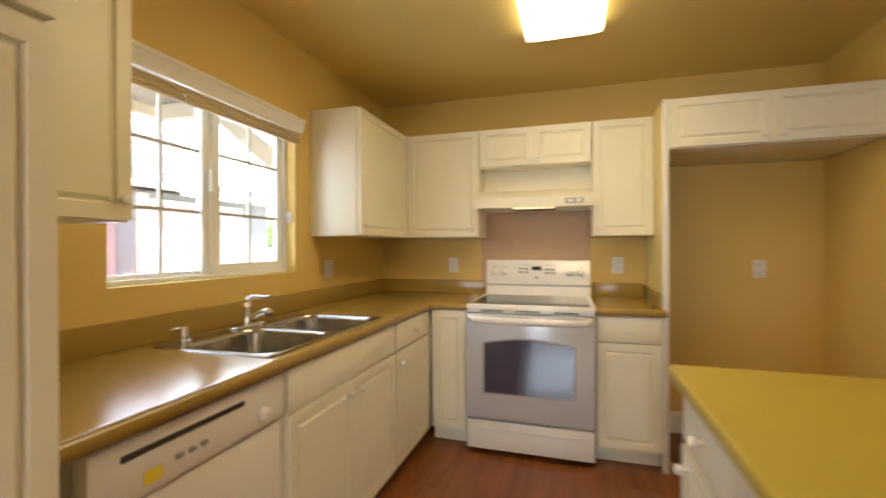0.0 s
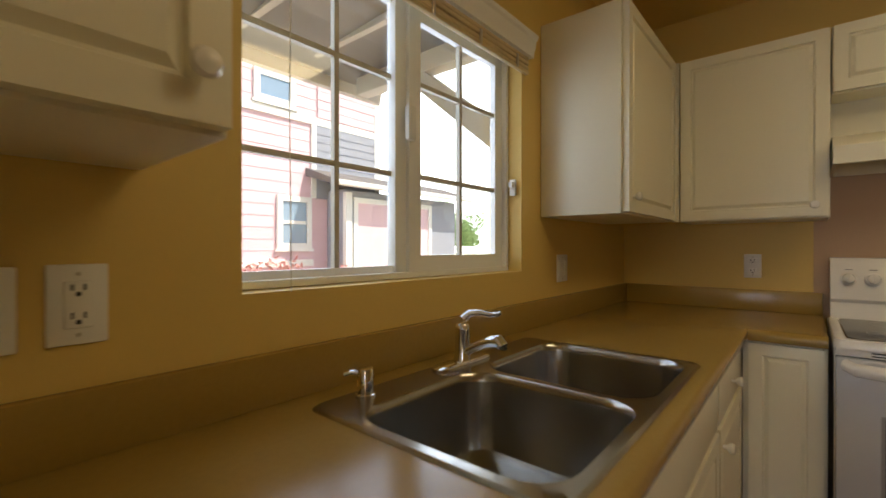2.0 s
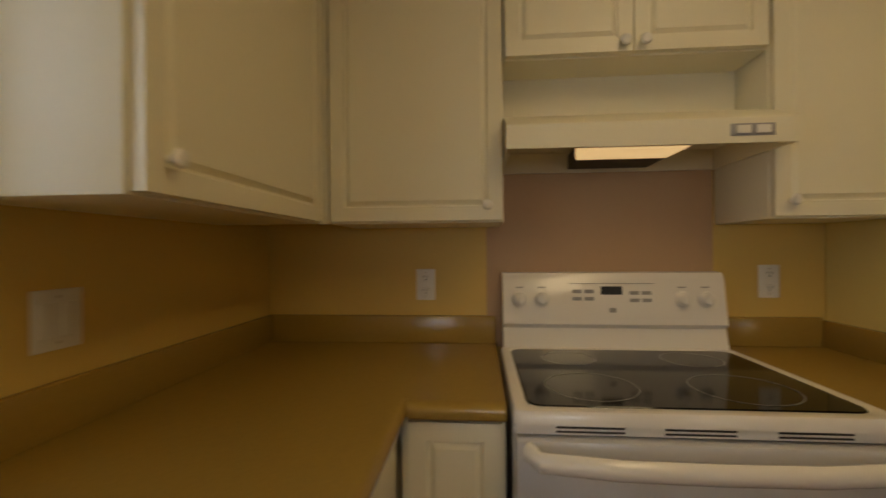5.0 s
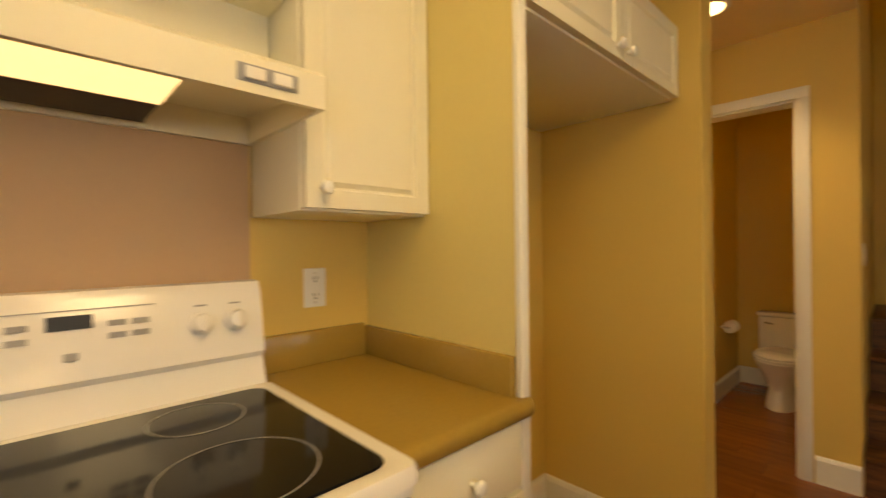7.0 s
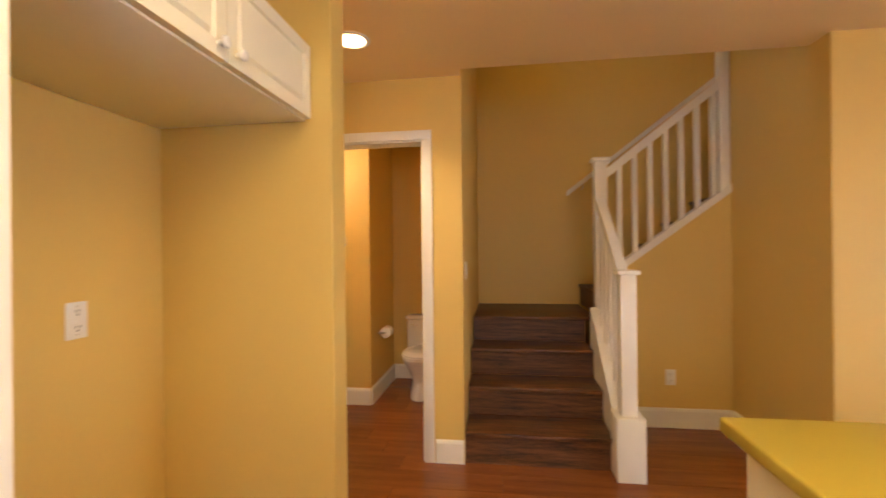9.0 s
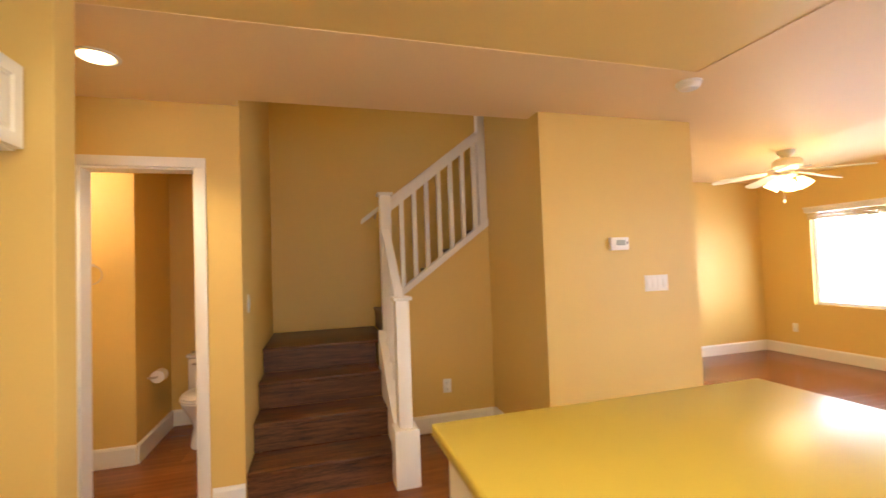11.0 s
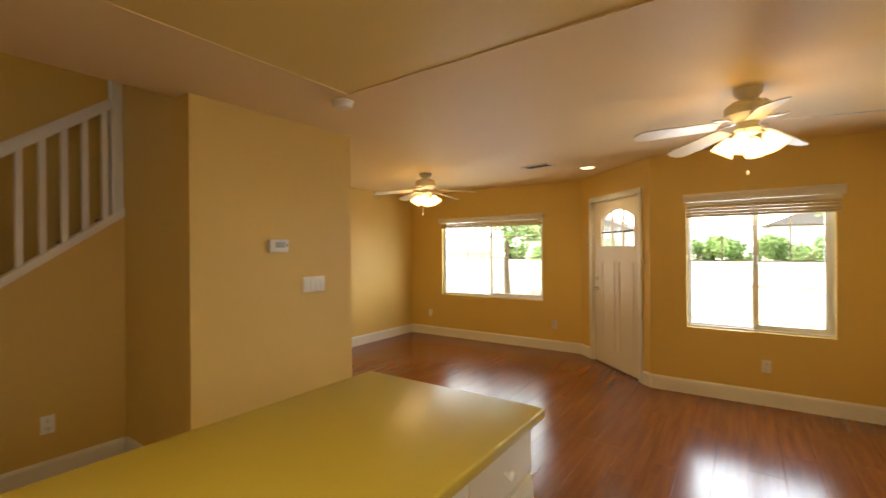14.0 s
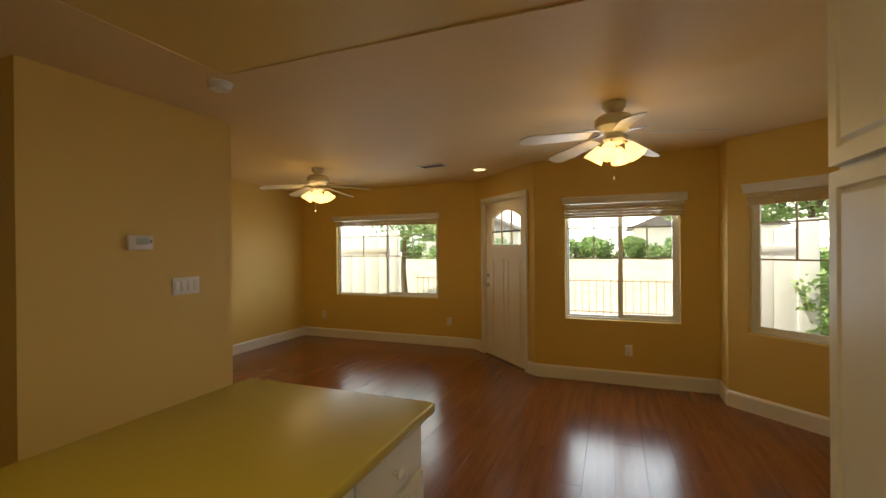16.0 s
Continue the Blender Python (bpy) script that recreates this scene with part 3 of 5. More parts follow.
for k in range(len(a)):
    bm.faces.new((a[k], a[(k + 1) % len(a)], b[(k + 1) % len(a)], b[k]))
bm.faces.new(b)
glass_top = part("cooktop_glass", bm, DARKGLASS, stove, "black ceramic glass cooktop")


def ring(cx, cy, r, z):
    bm = bmesh.new()
    n = 40
    a = [bm.verts.new((cx + r * math.cos(2 * math.pi * k / n), cy + r * math.sin(2 * math.pi * k / n), z)) for k in range(n)]
    b = [bm.verts.new((cx + (r - 0.003) * math.cos(2 * math.pi * k / n), cy + (r - 0.003) * math.sin(2 * math.pi * k / n), z)) for k in range(n)]
    for k in range(n):
        bm.faces.new((a[k], a[(k + 1) % n], b[(k + 1) % n], b[k]))
    return bm


for cx, cy, r in ((0.2, -0.25, 0.08), (0.2, -0.52, 0.11), (0.56, -0.25, 0.085), (0.55, -0.52, 0.115)):
    part("burner_ring", ring(cx, cy, r, 0.9232), GREYMARK, glass_top, "thin grey printed burner ring")
# back panel
bm = prism(bmesh.new(), [(-0.03, 0.9), (-0.105, 0.92), (-0.085, 0.985), (-0.1, 1.0), (-0.095, 1.02), (-0.075, 1.15), (-0.06, 1.172), (-0.03, 1.175)], "x", 0.012, SW - 0.012)
panel = part("back_panel", bm, ENAMEL, stove)
tilt = math.degrees(math.atan2(0.02, 0.13))


def on_panel(name, x0, x1, z0, z1, mat, label="", t=0.002):
    """A thin plate on the sloping control panel."""
    bm = boxes((x0, x1, -t, 0.002, z0 - 1.02, z1 - 1.02))
    bm.transform(pose(0, -0.0955, 1.02, -tilt, 0, 0))
    return part(name, bm, mat, panel, label)


disp = on_panel("clock_display", 0.345, 0.415, 1.1, 1.128, BLACK, "small black clock display")
for x0, x1, z0, z1 in ((0.25, 0.28, 1.105, 1.117), (0.29, 0.32, 1.105, 1.117), (0.25, 0.28, 1.08, 1.092), (0.29, 0.32, 1.08, 1.092), (0.44, 0.47, 1.1, 1.112), (0.48, 0.51, 1.1, 1.112), (0.44, 0.47, 1.075, 1.087), (0.48, 0.51, 1.075, 1.087), (0.37, 0.392, 1.04, 1.055)):
    on_panel("touch_key", x0, x1, z0, z1, GREYMARK, "grey printed control key")
on_panel("trim_line", 0.24, 0.52, 1.137, 1.139, GREYMARK, "thin grey printed line")
for x in (0.07, 0.145, 0.61, 0.685):
    bm = lathe([(0.027, 0), (0.027, 0.006), (0.021, 0.01), (0.018, 0.026), (0.013, 0.028)], 20, axis="y")
    box(bm, -0.005, 0.005, -0.034, -0.02, -0.02, 0.02, bevel=0.002)
    bm.transform(pose(x, -0.088, 1.085, -tilt, 0, 0))
    part("knob", bm, ENAMEL, panel, "round white burner knob")
    on_panel("knob_print", x - 0.012, x + 0.012, 1.123, 1.127, GREYMARK, "small grey print above a knob")
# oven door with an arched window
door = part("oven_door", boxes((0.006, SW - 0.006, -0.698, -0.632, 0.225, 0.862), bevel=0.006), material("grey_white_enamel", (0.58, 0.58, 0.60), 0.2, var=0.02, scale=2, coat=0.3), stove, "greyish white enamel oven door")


def arched(x0, x1, z0, z1, rise, d0, d1):
    pts = [(x0, z0), (x1, z0), (x1, z1 - rise)]
    for k in range(1, 12):
        s = k / 12
        pts.append((x1 + (x0 - x1) * s, z1 - rise + rise * math.sin(math.pi * s)))
    pts.append((x0, z1 - rise))
    return prism(bmesh.new(), pts, "y", d0, d1)


part("window_trim", arched(0.11, SW - 0.11, 0.38, 0.725, 0.03, -0.699, -0.7005), GREYMARK, door, "grey border round the oven window")
part("window_glass", arched(0.12, SW - 0.12, 0.39, 0.715, 0.03, -0.7005, -0.702), OVENGLASS, door, "dark oven window")
part("handle", tube([(0.03, -0.7, 0.842), (0.05, -0.735, 0.836), (0.2, -0.748, 0.832), (SW / 2, -0.75, 0.831), (SW - 0.2, -0.748, 0.832), (SW - 0.05, -0.735, 0.836), (SW - 0.03, -0.7, 0.842)], 0.016, 12, flat=1.3), ENAMEL, door, "full-width white door handle")
vent = part("vent_rail", boxes((0.006, SW - 0.006, -0.675, -0.62, 0.866, 0.892), bevel=0.004), ENAMEL, stove)
for k in range(3):
    for j in range(2):
        part("vent_slot", boxes((0.09 + k * 0.22, 0.23 + k * 0.22, -0.6765, -0.67, 0.872 + j * 0.009, 0.876 + j * 0.009)), SLOT, vent)
dr = part("storage_drawer", boxes((0.006, SW - 0.006, -0.688, -0.632, 0.035, 0.212), bevel=0.008), ENAMEL, stove)
part("drawer_ledge", boxes((0.08, SW - 0.08, -0.692, -0.685, 0.15, 0.172), bevel=0.003), ENAMEL, dr)
for x in (0.05, SW - 0.05):
    for y in (-0.6, -0.08):
        part("foot", lathe([(0.018, 0), (0.018, 0.03)], 10, at=(x, y, 0)), BLACK, stove)

# ---- range hood ----
hood = thing("range_hood", pose(0.881, 0, 0), "white under-cabinet range hood with a lit lamp", "range hood")
HW = 0.748
single("hood_filler_panel", boxes((0.88, 1.626, -0.14, -0.12, 1.655, 1.82)), CAB, "white recessed panel between hood and cabinet", "panel")
bm = prism(bmesh.new(), [(-0.005, 1.655), (-0.28, 1.655), (-0.295, 1.65), (-0.4, 1.605), (-0.41, 1.595), (-0.41, 1.53), (-0.396, 1.53), (-0.39, 1.575), (-0.02, 1.60), (-0.02, 1.53), (-0.005, 1.53)], "x", 0.0, HW)
part("canopy", bm, CAB, hood)
for x in (0.0, HW - 0.012):
    part("side_panel", prism(bmesh.new(), [(-0.02, 1.53), (-0.396, 1.53), (-0.39, 1.575), (-0.02, 1.6)], "x", x, x + 0.012), CAB, hood)
part("filter", boxes((0.235, 0.5, -0.205, -0.05, 1.536, 1.585)), material("dark_filter_mesh", (0.05, 0.045, 0.04), 0.5, 0.6, var=0.4, scale=60), hood, "dark metal grease filter")
part("lamp_cover", boxes((0.225, 0.505, -0.38, -0.21, 1.534, 1.576), bevel=0.006), glow("hood_lamp_glow", (1.0, 0.74, 0.42), 0.42), hood, "glowing amber lamp cover")
sw = part("switch_plate", boxes((0.58, 0.69, -0.4125, -0.409, 1.548, 1.58), bevel=0.001), GREYMARK, hood, "small grey switch plate")
for x in (0.592, 0.642):
    part("rocker_switch", boxes((x, x + 0.036, -0.419, -0.412, 1.553, 1.575), bevel=0.003), KNOB, sw)


# ---- plates on walls ----
def plate(m, label, kind="outlet", w=0.07, h=0.115, group="wall plates"):
    """A cover plate centred at the pose, its face towards -y."""
    p = thing({"outlet": "power_outlet", "gfci": "power_outlet", "switch": "light_switch", "jack": "wall_jack"}[kind], m, label, "switch" if kind == "switch" else "outlet", group)
    part("cover_plate", boxes((-w / 2, w / 2, -0.006, -0.0005, -h / 2, h / 2), bevel=0.003), PLATE, p)
    if kind == "outlet":
        for s in (-1, 1):
            f = part("socket", boxes((-0.017, 0.017, -0.0085, -0.005, s * 0.025 - 0.014, s * 0.025 + 0.014), bevel=0.003), PLATE, p)
            for x in (-0.007, 0.007):
                part("slot", boxes((x - 0.0012, x + 0.0012, -0.0092, -0.008, s * 0.025, s * 0.025 + 0.009)), SLOT, f)
            part("slot", boxes((-0.0025, 0.0025, -0.0092, -0.008, s * 0.025 - 0.009, s * 0.025 - 0.004)), SLOT, f)
    elif kind == "gfci":
        f = part("socket", boxes((-0.0165, 0.0165, -0.0085, -0.005, -0.034, 0.034), bevel=0.003), PLATE, p)
        for s in (-1, 1):
            for x in (-0.007, 0.007):
                part("slot", boxes((x - 0.0015, x + 0.0015, -0.0092, -0.008, s * 0.02, s * 0.02 + 0.009)), SLOT, f)
            part("slot", boxes((-0.003, 0.003, -0.0092, -0.008, s * 0.02 - 0.008, s * 0.02 - 0.002)), SLOT, f)
    elif kind == "jack":
        part("jack", lathe([(0.008, 0), (0.008, 0.007), (0.004, 0.008)], 10, axis="y", at=(0, -0.005, 0)), NICKEL, p, "small metal jack")
    else:
        n = max(1, round(w / 0.046) - 0)
        for k in range(n):
            x = (k - (n - 1) / 2) * 0.046
            part("rocker", boxes((x - 0.0165, x + 0.0165, -0.0095, -0.005, -0.033, 0.033), bevel=0.003), PLATE, p)
    for z in (-h / 2 + 0.014, h / 2 - 0.014):
        part("screw", lathe([(0.003, 0), (0.003, 0.0012)], 8, axis="y", at=(0, -0.0055, z)), NICKEL, p)
    return p


def at_wall(x, y, z, facing):
    return pose(x, y, z, 0, 0, {"s": 0, "e": 90, "w": -90, "n": 180}[facing])


plate(at_wall(0, -2.447, 1.136, "e"), "white ground-fault outlet above the counter", "gfci")
plate(at_wall(0, -2.545, 1.134, "e"), "white telephone jack plate above the counter", "jack")
plate(at_wall(0, -0.84, 1.13, "e"), "white double rocker switch beside the window", "switch", w=0.1)
plate(at_wall(0.605, 0, 1.128, "s"), "white outlet on the stove wall")
plate(at_wall(1.808, 0, 1.138, "s"), "white outlet beside the stove")
plate(at_wall(2.663, 0, 1.121, "s"), "white outlet in the fridge bay")
plate(at_wall(3.91, -3.868, 1.21, "w"), "white four-gang rocker switch plate", "switch", w=0.2)
plate(at_wall(4.87, -2.54, 0.37, "w"), "white outlet low under the stairs")
plate(at_wall(1.054, -6.68, 0.362, "n"), "white outlet low below the dining window")
plate(at_wall(5.668, -7.72, 0.37, "n"), "white outlet low on the living room wall")
plate(at_wall(3.452, -7.72, 0.37, "n"), "white outlet low near the entry door")
plate(at_wall(4.36, -1.075, 1.19, "s"), "white light switch at the foot of the stairs", "switch")
th = thing("thermostat", at_wall(3.91, -3.555, 1.5, "w"), "white wall thermostat with a small grey display", "thermostat")
part("case", boxes((-0.075, 0.075, -0.028, -0.0005, -0.045, 0.045), bevel=0.006), PLATE, th)
part("display", boxes((-0.03, 0.045, -0.0295, -0.027, -0.012, 0.026), bevel=0.001), material("lcd_grey", (0.35, 0.38, 0.33), 0.3), th)
part("button", boxes((0.052, 0.066, -0.0305, -0.027, -0.005, 0.015), bevel=0.001), GREYMARK, th)


# ---- windows ----
def rect_frame(x0, x1, z0, z1, t, y0, y1, bm=None):
    """A square-cut frame of bar width t in one piece."""
    bm = bm or bmesh.new()
    loops = []
    for y in (y0, y1):
        for a, b, c, d in ((x0, x1, z0, z1), (x0 + t, x1 - t, z0 + t, z1 - t)):
            loops.append([bm.verts.new(p) for p in ((a, y, c), (b, y, c), (b, y, d), (a, y, d))])
    fo, fi, bo, bi = loops
    for k in range(4):
        n = (k + 1) % 4
        bm.faces.new((fo[k], fo[n], fi[n], fi[k]))
        bm.faces.new((bo[n], bo[k], bi[k], bi[n]))
        bm.faces.new((fo[n], fo[k], bo[k], bo[n]))
        bm.faces.new((fi[k], fi[n], bi[n], bi[k]))
    return bm


def slider_window(name, m, w, h, label, rows, cols, top_only=None, slide=0, split=0.5, stile=0.0, single=False):
    """A two-part sliding window in its opening; rows: heights of cross bars, cols: bars as shares of a pane, from top_only upwards."""
    win = thing(name, m, label, "window", kind="structure")
    part("window_frame", rect_frame(0.002, w - 0.002, 0.002, h - 0.002, 0.016, -0.125, -0.055), VINYL, win)
    mid = w * split
    for k, (a, b) in enumerate(((0.016, w - 0.016),) if single else ((0.016, mid + 0.022), (mid - 0.016, w - 0.016))):
        y = -0.085 if k == slide else -0.108
        t = (0.048, 0.02)[k]
        s = part("sash", rect_frame(a, b, 0.016, h - 0.016, t, y - 0.01, y + 0.012), VINYL, win)
        pane = part("pane", boxes((a + t, b - t, y - 0.002, y + 0.002, 0.016 + t, h - 0.016 - t)), GLASS, s, "clear glass")
        pane.visible_shadow = False
        for z in rows:
            part("muntin", boxes((a + t, b - t, y - 0.007, y + 0.007, z - 0.007, z + 0.007)), MUNTIN, s)
        for c in cols:
            x = a + (b - a) * c
            part("muntin", boxes((x - 0.007, x + 0.007, y - 0.0075, y + 0.0075, (top_only or (0.016 + t)), h - 0.016 - t)), MUNTIN, s)
    if single:
        return win
    if stile:
        part("meeting_stile", boxes((mid + 0.022, mid + 0.022 + stile, -0.118, -0.084, 0.017, h - 0.017), bevel=0.003), VINYL, win)
        mid += 0.025
    part("latch", boxes((mid - 0.016, mid + 0.016, -0.074, -0.055, h * 0.48, h * 0.48 + 0.1), bevel=0.006), VINYL, win, "white plastic latch")
    return win


def at_line(p0, p1, u, z):
    return line_frame(p0, p1) @ pose(u, 0, z)


slider_window("window_1", at_line((0, 0), (0, -3), 1.18, 1.13), 1.03, 0.82, "white vinyl sliding kitchen window with grilles", [0.298, 0.573], [0.5], slide=0, split=0.477, stile=0.045)
slider_window("window_2", at_line((2.9, -7.72), (6, -7.72), 0.725, 0.7), 1.79, 1.25, "white vinyl sliding window of the living room", [0.628, 0.945], [0.5], top_only=0.628, slide=1)
slider_window("window_3", at_line((0.235, -6.68), (2, -6.68), 0.335, 0.665), 1.12, 1.285, "white vinyl sliding window of the dining area", [0.663, 0.99], [0.5], top_only=0.663, slide=0)
slider_window("window_4", at_line(BAY_B, BAY_A, 0.225, 0.68), 0.665, 1.27, "white vinyl window in the angled bay wall", [0.647, 0.964], [0.5], top_only=0.647, single=True)


def blind(m, w, top, low, label, gap=0.0, deep=1.0):
    """A raised woven blind under a white moulded valance; x along the window, y towards the room."""
    b = thing("window_blind", m, label, "blind", "window blinds")
    prof = [(0.001, top - 0.075), (0.05, top - 0.075), (0.052, top - 0.055), (0.06, top - 0.045), (0.066, top - 0.02), (0.08, top - 0.012), (0.082, top), (0.001, top)]
    prof = [(y * deep, z) for y, z in prof]
    part("valance", prism(bmesh.new(), prof, "x", 0, w), TRIM, b, "white moulded valance")
    n = 4
    hh = (top - 0.078 - gap - low) / n
    for k in range(n):
        z = low + k * hh
        part("fold", boxes((0.025, w - 0.025, 0.012 * deep, (0.042 - 0.004 * (k % 2)) * deep, z + 0.001, z + hh - 0.001), bevel=min(0.006, hh * 0.3)), BLIND, b)
    if gap:
        part("headrail", boxes((0.02, w - 0.02, 0.004, 0.012, top - 0.09 - gap, top - 0.078)), TRIM, b)
    for k in range(5):
        x = w * (k + 0.5) / 5
        part("cord_ring", boxes((x - 0.006, x + 0.006, 0.034 * deep, 0.047 * deep, low + 0.004, low + 0.05), bevel=0.002), NICKEL, b)
    return b


kb = blind(at_line((0, 0), (0, -3), 1.14, 0), 1.115, 1.995, 1.85, "raised woven tan blind under a white valance at the kitchen window", deep=0.6)
part("cord", tube([(0.98, 0.02, 1.87), (0.985, 0.02, 1.5), (0.98, 0.018, 1.13)], 0.0012, 6), TRIM, kb)
blind(at_line((2.9, -7.72), (6, -7.72), 0.7, 0), 1.84, 1.97, 1.805, "raised woven tan blind under a white valance in the living room")
blind(at_line((0.235, -6.68), (2, -6.68), 0.275, 0), 1.2, 1.985, 1.755, "raised woven tan blind under a white valance in the dining area", gap=0.035)
blind(at_line(BAY_B, BAY_A, 0.11, 0), 0.785, 1.975, 1.79, "raised woven tan blind under a white valance in the bay")


cl = thing("cord_cleat", pose(-0.03, -1.184, 1.44), "small white cord cleat at the kitchen window", "cord cleat")
part("base", boxes((-0.012, 0.012, -0.012, 0.0, -0.03, 0.03), bevel=0.003), VINYL, cl)
part("hook", boxes((-0.008, 0.008, -0.028, -0.012, 0.0, 0.02), bevel=0.003), VINYL, cl)


# ---- doors ----
def solid_xz(outline, hole, y0, y1):
    bm = slab(outline, hole, y0, y1)
    bm.transform(pose(0, 0, 0, 90, 0, 0))
    return bm


def arch_outline(x0, x1, z0, z1, rise, n=8):
    pts = [(x0, z0), (x1, z0)]
    for k in range(n + 1):
        s = k / n
        pts.append((x1 + (x0 - x1) * s, z1 - rise + rise * math.sin(math.pi * s)))
    return pts


def casing(m, x0, x1, z1, t=0.06, d=0.02, label="white painted door casing"):
    c = thing("door_casing", m, label, "door casing", kind="structure")
    part("side_board", boxes((x0 - t, x0, 0.001, d, 0, z1), bevel=0.003), TRIM, c)
    part("side_board", boxes((x1, x1 + t, 0.001, d, 0, z1), bevel=0.003), TRIM, c)
    part("head_board", boxes((x0 - t, x1 + t, 0.001, d, z1, z1 + t), bevel=0.003), TRIM, c)
    part("jamb", boxes((x0 - 0.001, x0 + 0.012, -0.12, 0.001, 0, z1)), TRIM, c)
    part("jamb", boxes((x1 - 0.012, x1 + 0.001, -0.12, 0.001, 0, z1)), TRIM, c)
    part("head_jamb", boxes((x0 + 0.012, x1 - 0.012, -0.12, 0.001, z1 - 0.012, z1 + 0.001)), TRIM, c)
    return c


ENTRY = line_frame(DIAG_A, DIAG_B)
casing(ENTRY, 0.18, 1.165, 2.06, 0.058)
fd = thing("front_door", ENTRY, "closed white entry door with an arched divided light", "door", kind="structure")
slab_bm = solid_xz([(0.195, 0.012), (1.15, 0.012), (1.15, 2.045), (0.195, 2.045)], arch_outline(0.305, 0.99, 1.485, 1.925, 0.1), 0.02, 0.06)
DOORWHITE = material("door_paint", (0.80, 0.72, 0.56), 0.35, var=0.02)
leaf = part("door_leaf", slab_bm, DOORWHITE, fd)
for a, b in ((0.32, 0.60), (0.69, 0.97)):
    part("panel_moulding", rect_frame(a, b, 0.2, 1.31, 0.018, -0.024, -0.014), DOORWHITE, leaf)
light = part("light_glass", prism(bmesh.new(), arch_outline(0.306, 0.989, 1.486, 1.924, 0.1), "y", -0.042, -0.038), GLASS, leaf, "arched clear glass")
light.visible_shadow = False
for x in (0.533, 0.762):
    part("muntin", boxes((x - 0.011, x + 0.011, -0.05, -0.03, 1.486, 1.905)), DOORWHITE, leaf)
part("muntin", boxes((0.307, 0.988, -0.049, -0.031, 1.645, 1.665)), BLACK, leaf)
part("deadbolt", lathe([(0.028, 0), (0.028, 0.012), (0.012, 0.014), (0.01, 0.03)], 16, axis="y"), NICKEL, leaf, "satin nickel deadbolt", m=pose(1.09, -0.02, 1.07, 0, 0, 180))
hd = lathe([(0.028, 0), (0.028, 0.01), (0.012, 0.014), (0.011, 0.045)], 16, axis="y")
tube([(0, -0.045, 0), (0.03, -0.05, 0), (0.11, -0.048, -0.002)], [0.011, 0.009, 0.007], 10, hd)
part("lever_handle", hd, NICKEL, leaf, "satin nickel lever handle", m=pose(1.09, -0.02, 0.945, 0, 0, 180))
for z in (0.25, 1.03, 1.8):
    part("hinge", boxes((0.179, 0.198, -0.02, -0.008, z, z + 0.09), bevel=0.002), NICKEL, fd)
part("threshold", boxes((0.182, 1.163, -0.12, 0.0, 0.0, 0.012), bevel=0.003), material("dark_threshold", (0.07, 0.04, 0.025), 0.4), fd)

casing(line_frame((4.16, -1.075), (4.16, 0)), 0.245, 0.83, 2.02, 0.058)

# ---- ceiling things ----
lamp = thing("ceiling_lamp", pose(1.465, -1.53, KH - 0.003), "long fluorescent ceiling lamp with a glowing white diffuser", "ceiling lamp")
bm = bmesh.new()
rings = [[bm.verts.new((x, y, z)) for x, y in rrect(0, 0, 0.39 - d, 1.2 - d, 0.03)] for d, z in ((0.0, -0.001), (0.0, -0.03), (0.02, -0.055), (0.06, -0.068))]
for p, q in zip(rings, rings[1:]):
    for k in range(len(p)):
        bm.faces.new((p[k], p[(k + 1) % len(p)], q[(k + 1) % len(p)], q[k]))
bm.faces.new(rings[-1])
part("diffuser", bm, glow("diffuser_glow", (1.0, 0.93, 0.68), 1.3), lamp)
part("end_cap", boxes((-0.2, 0.2, 0.598, 0.612, -0.05, -0.001), bevel=0.004), TRIM, lamp)
part("end_cap", boxes((-0.2, 0.2, -0.612, -0.598, -0.05, -0.001), bevel=0.004), TRIM, lamp)

sd = thing("smoke_detector", pose(3.3, -3.62, CH), "round white smoke detector on the ceiling", "smoke detector")
part("base", lathe([(0.07, -0.012), (0.07, 0.0)], 28), PLATE, sd)
part("cover", lathe([(0.02, -0.045), (0.05, -0.04), (0.062, -0.026), (0.064, -0.013)], 28), PLATE, sd)
for x, y in ((3.62, -0.565), (2.715, -6.86)):
    dl = thing("recessed_downlight", pose(x, y, CH), "lit recessed ceiling downlight with a white ring", "downlight", "downlights")
    part("trim_ring", lathe([(0.07, -0.003), (0.078, -0.008), (0.095, -0.004), (0.095, -0.0005)], 30), TRIM, dl)
    part("lens", lathe([(0.03, -0.0125), (0.066, -0.0095), (0.069, -0.004)], 30), glow("downlight_glow", (1.0, 0.72, 0.4), 1.6), dl)
BARKISH = material("brown_vent_slat", (0.2, 0.13, 0.08), 0.5)
va = thing("ceiling_vent", pose(3.15, -6.42, CH, 0, 0, -10), "white slatted ceiling air vent", "air vent")
part("frame", rect_frame(-0.17, 0.17, -0.09, 0.09, 0.02, 0.001, 0.009), TRIM, va, m=pose(0, 0, 0, -90, 0, 0))
part("duct", boxes((-0.15, 0.15, -0.07, 0.07, -0.002, -0.0005)), SLOT, va, "dark duct behind the slats")
for k in range(6):
    y = -0.058 + k * 0.023
    part("slat", boxes((-0.15, 0.15, y, y + 0.009, -0.008, -0.003)), BARKISH, va)

FANWHITE = material("fan_enamel", (0.78, 0.74, 0.62), 0.35, var=0.02)
SHADE = glow("lit_glass_shade", (1.0, 0.66, 0.26), 1.6)


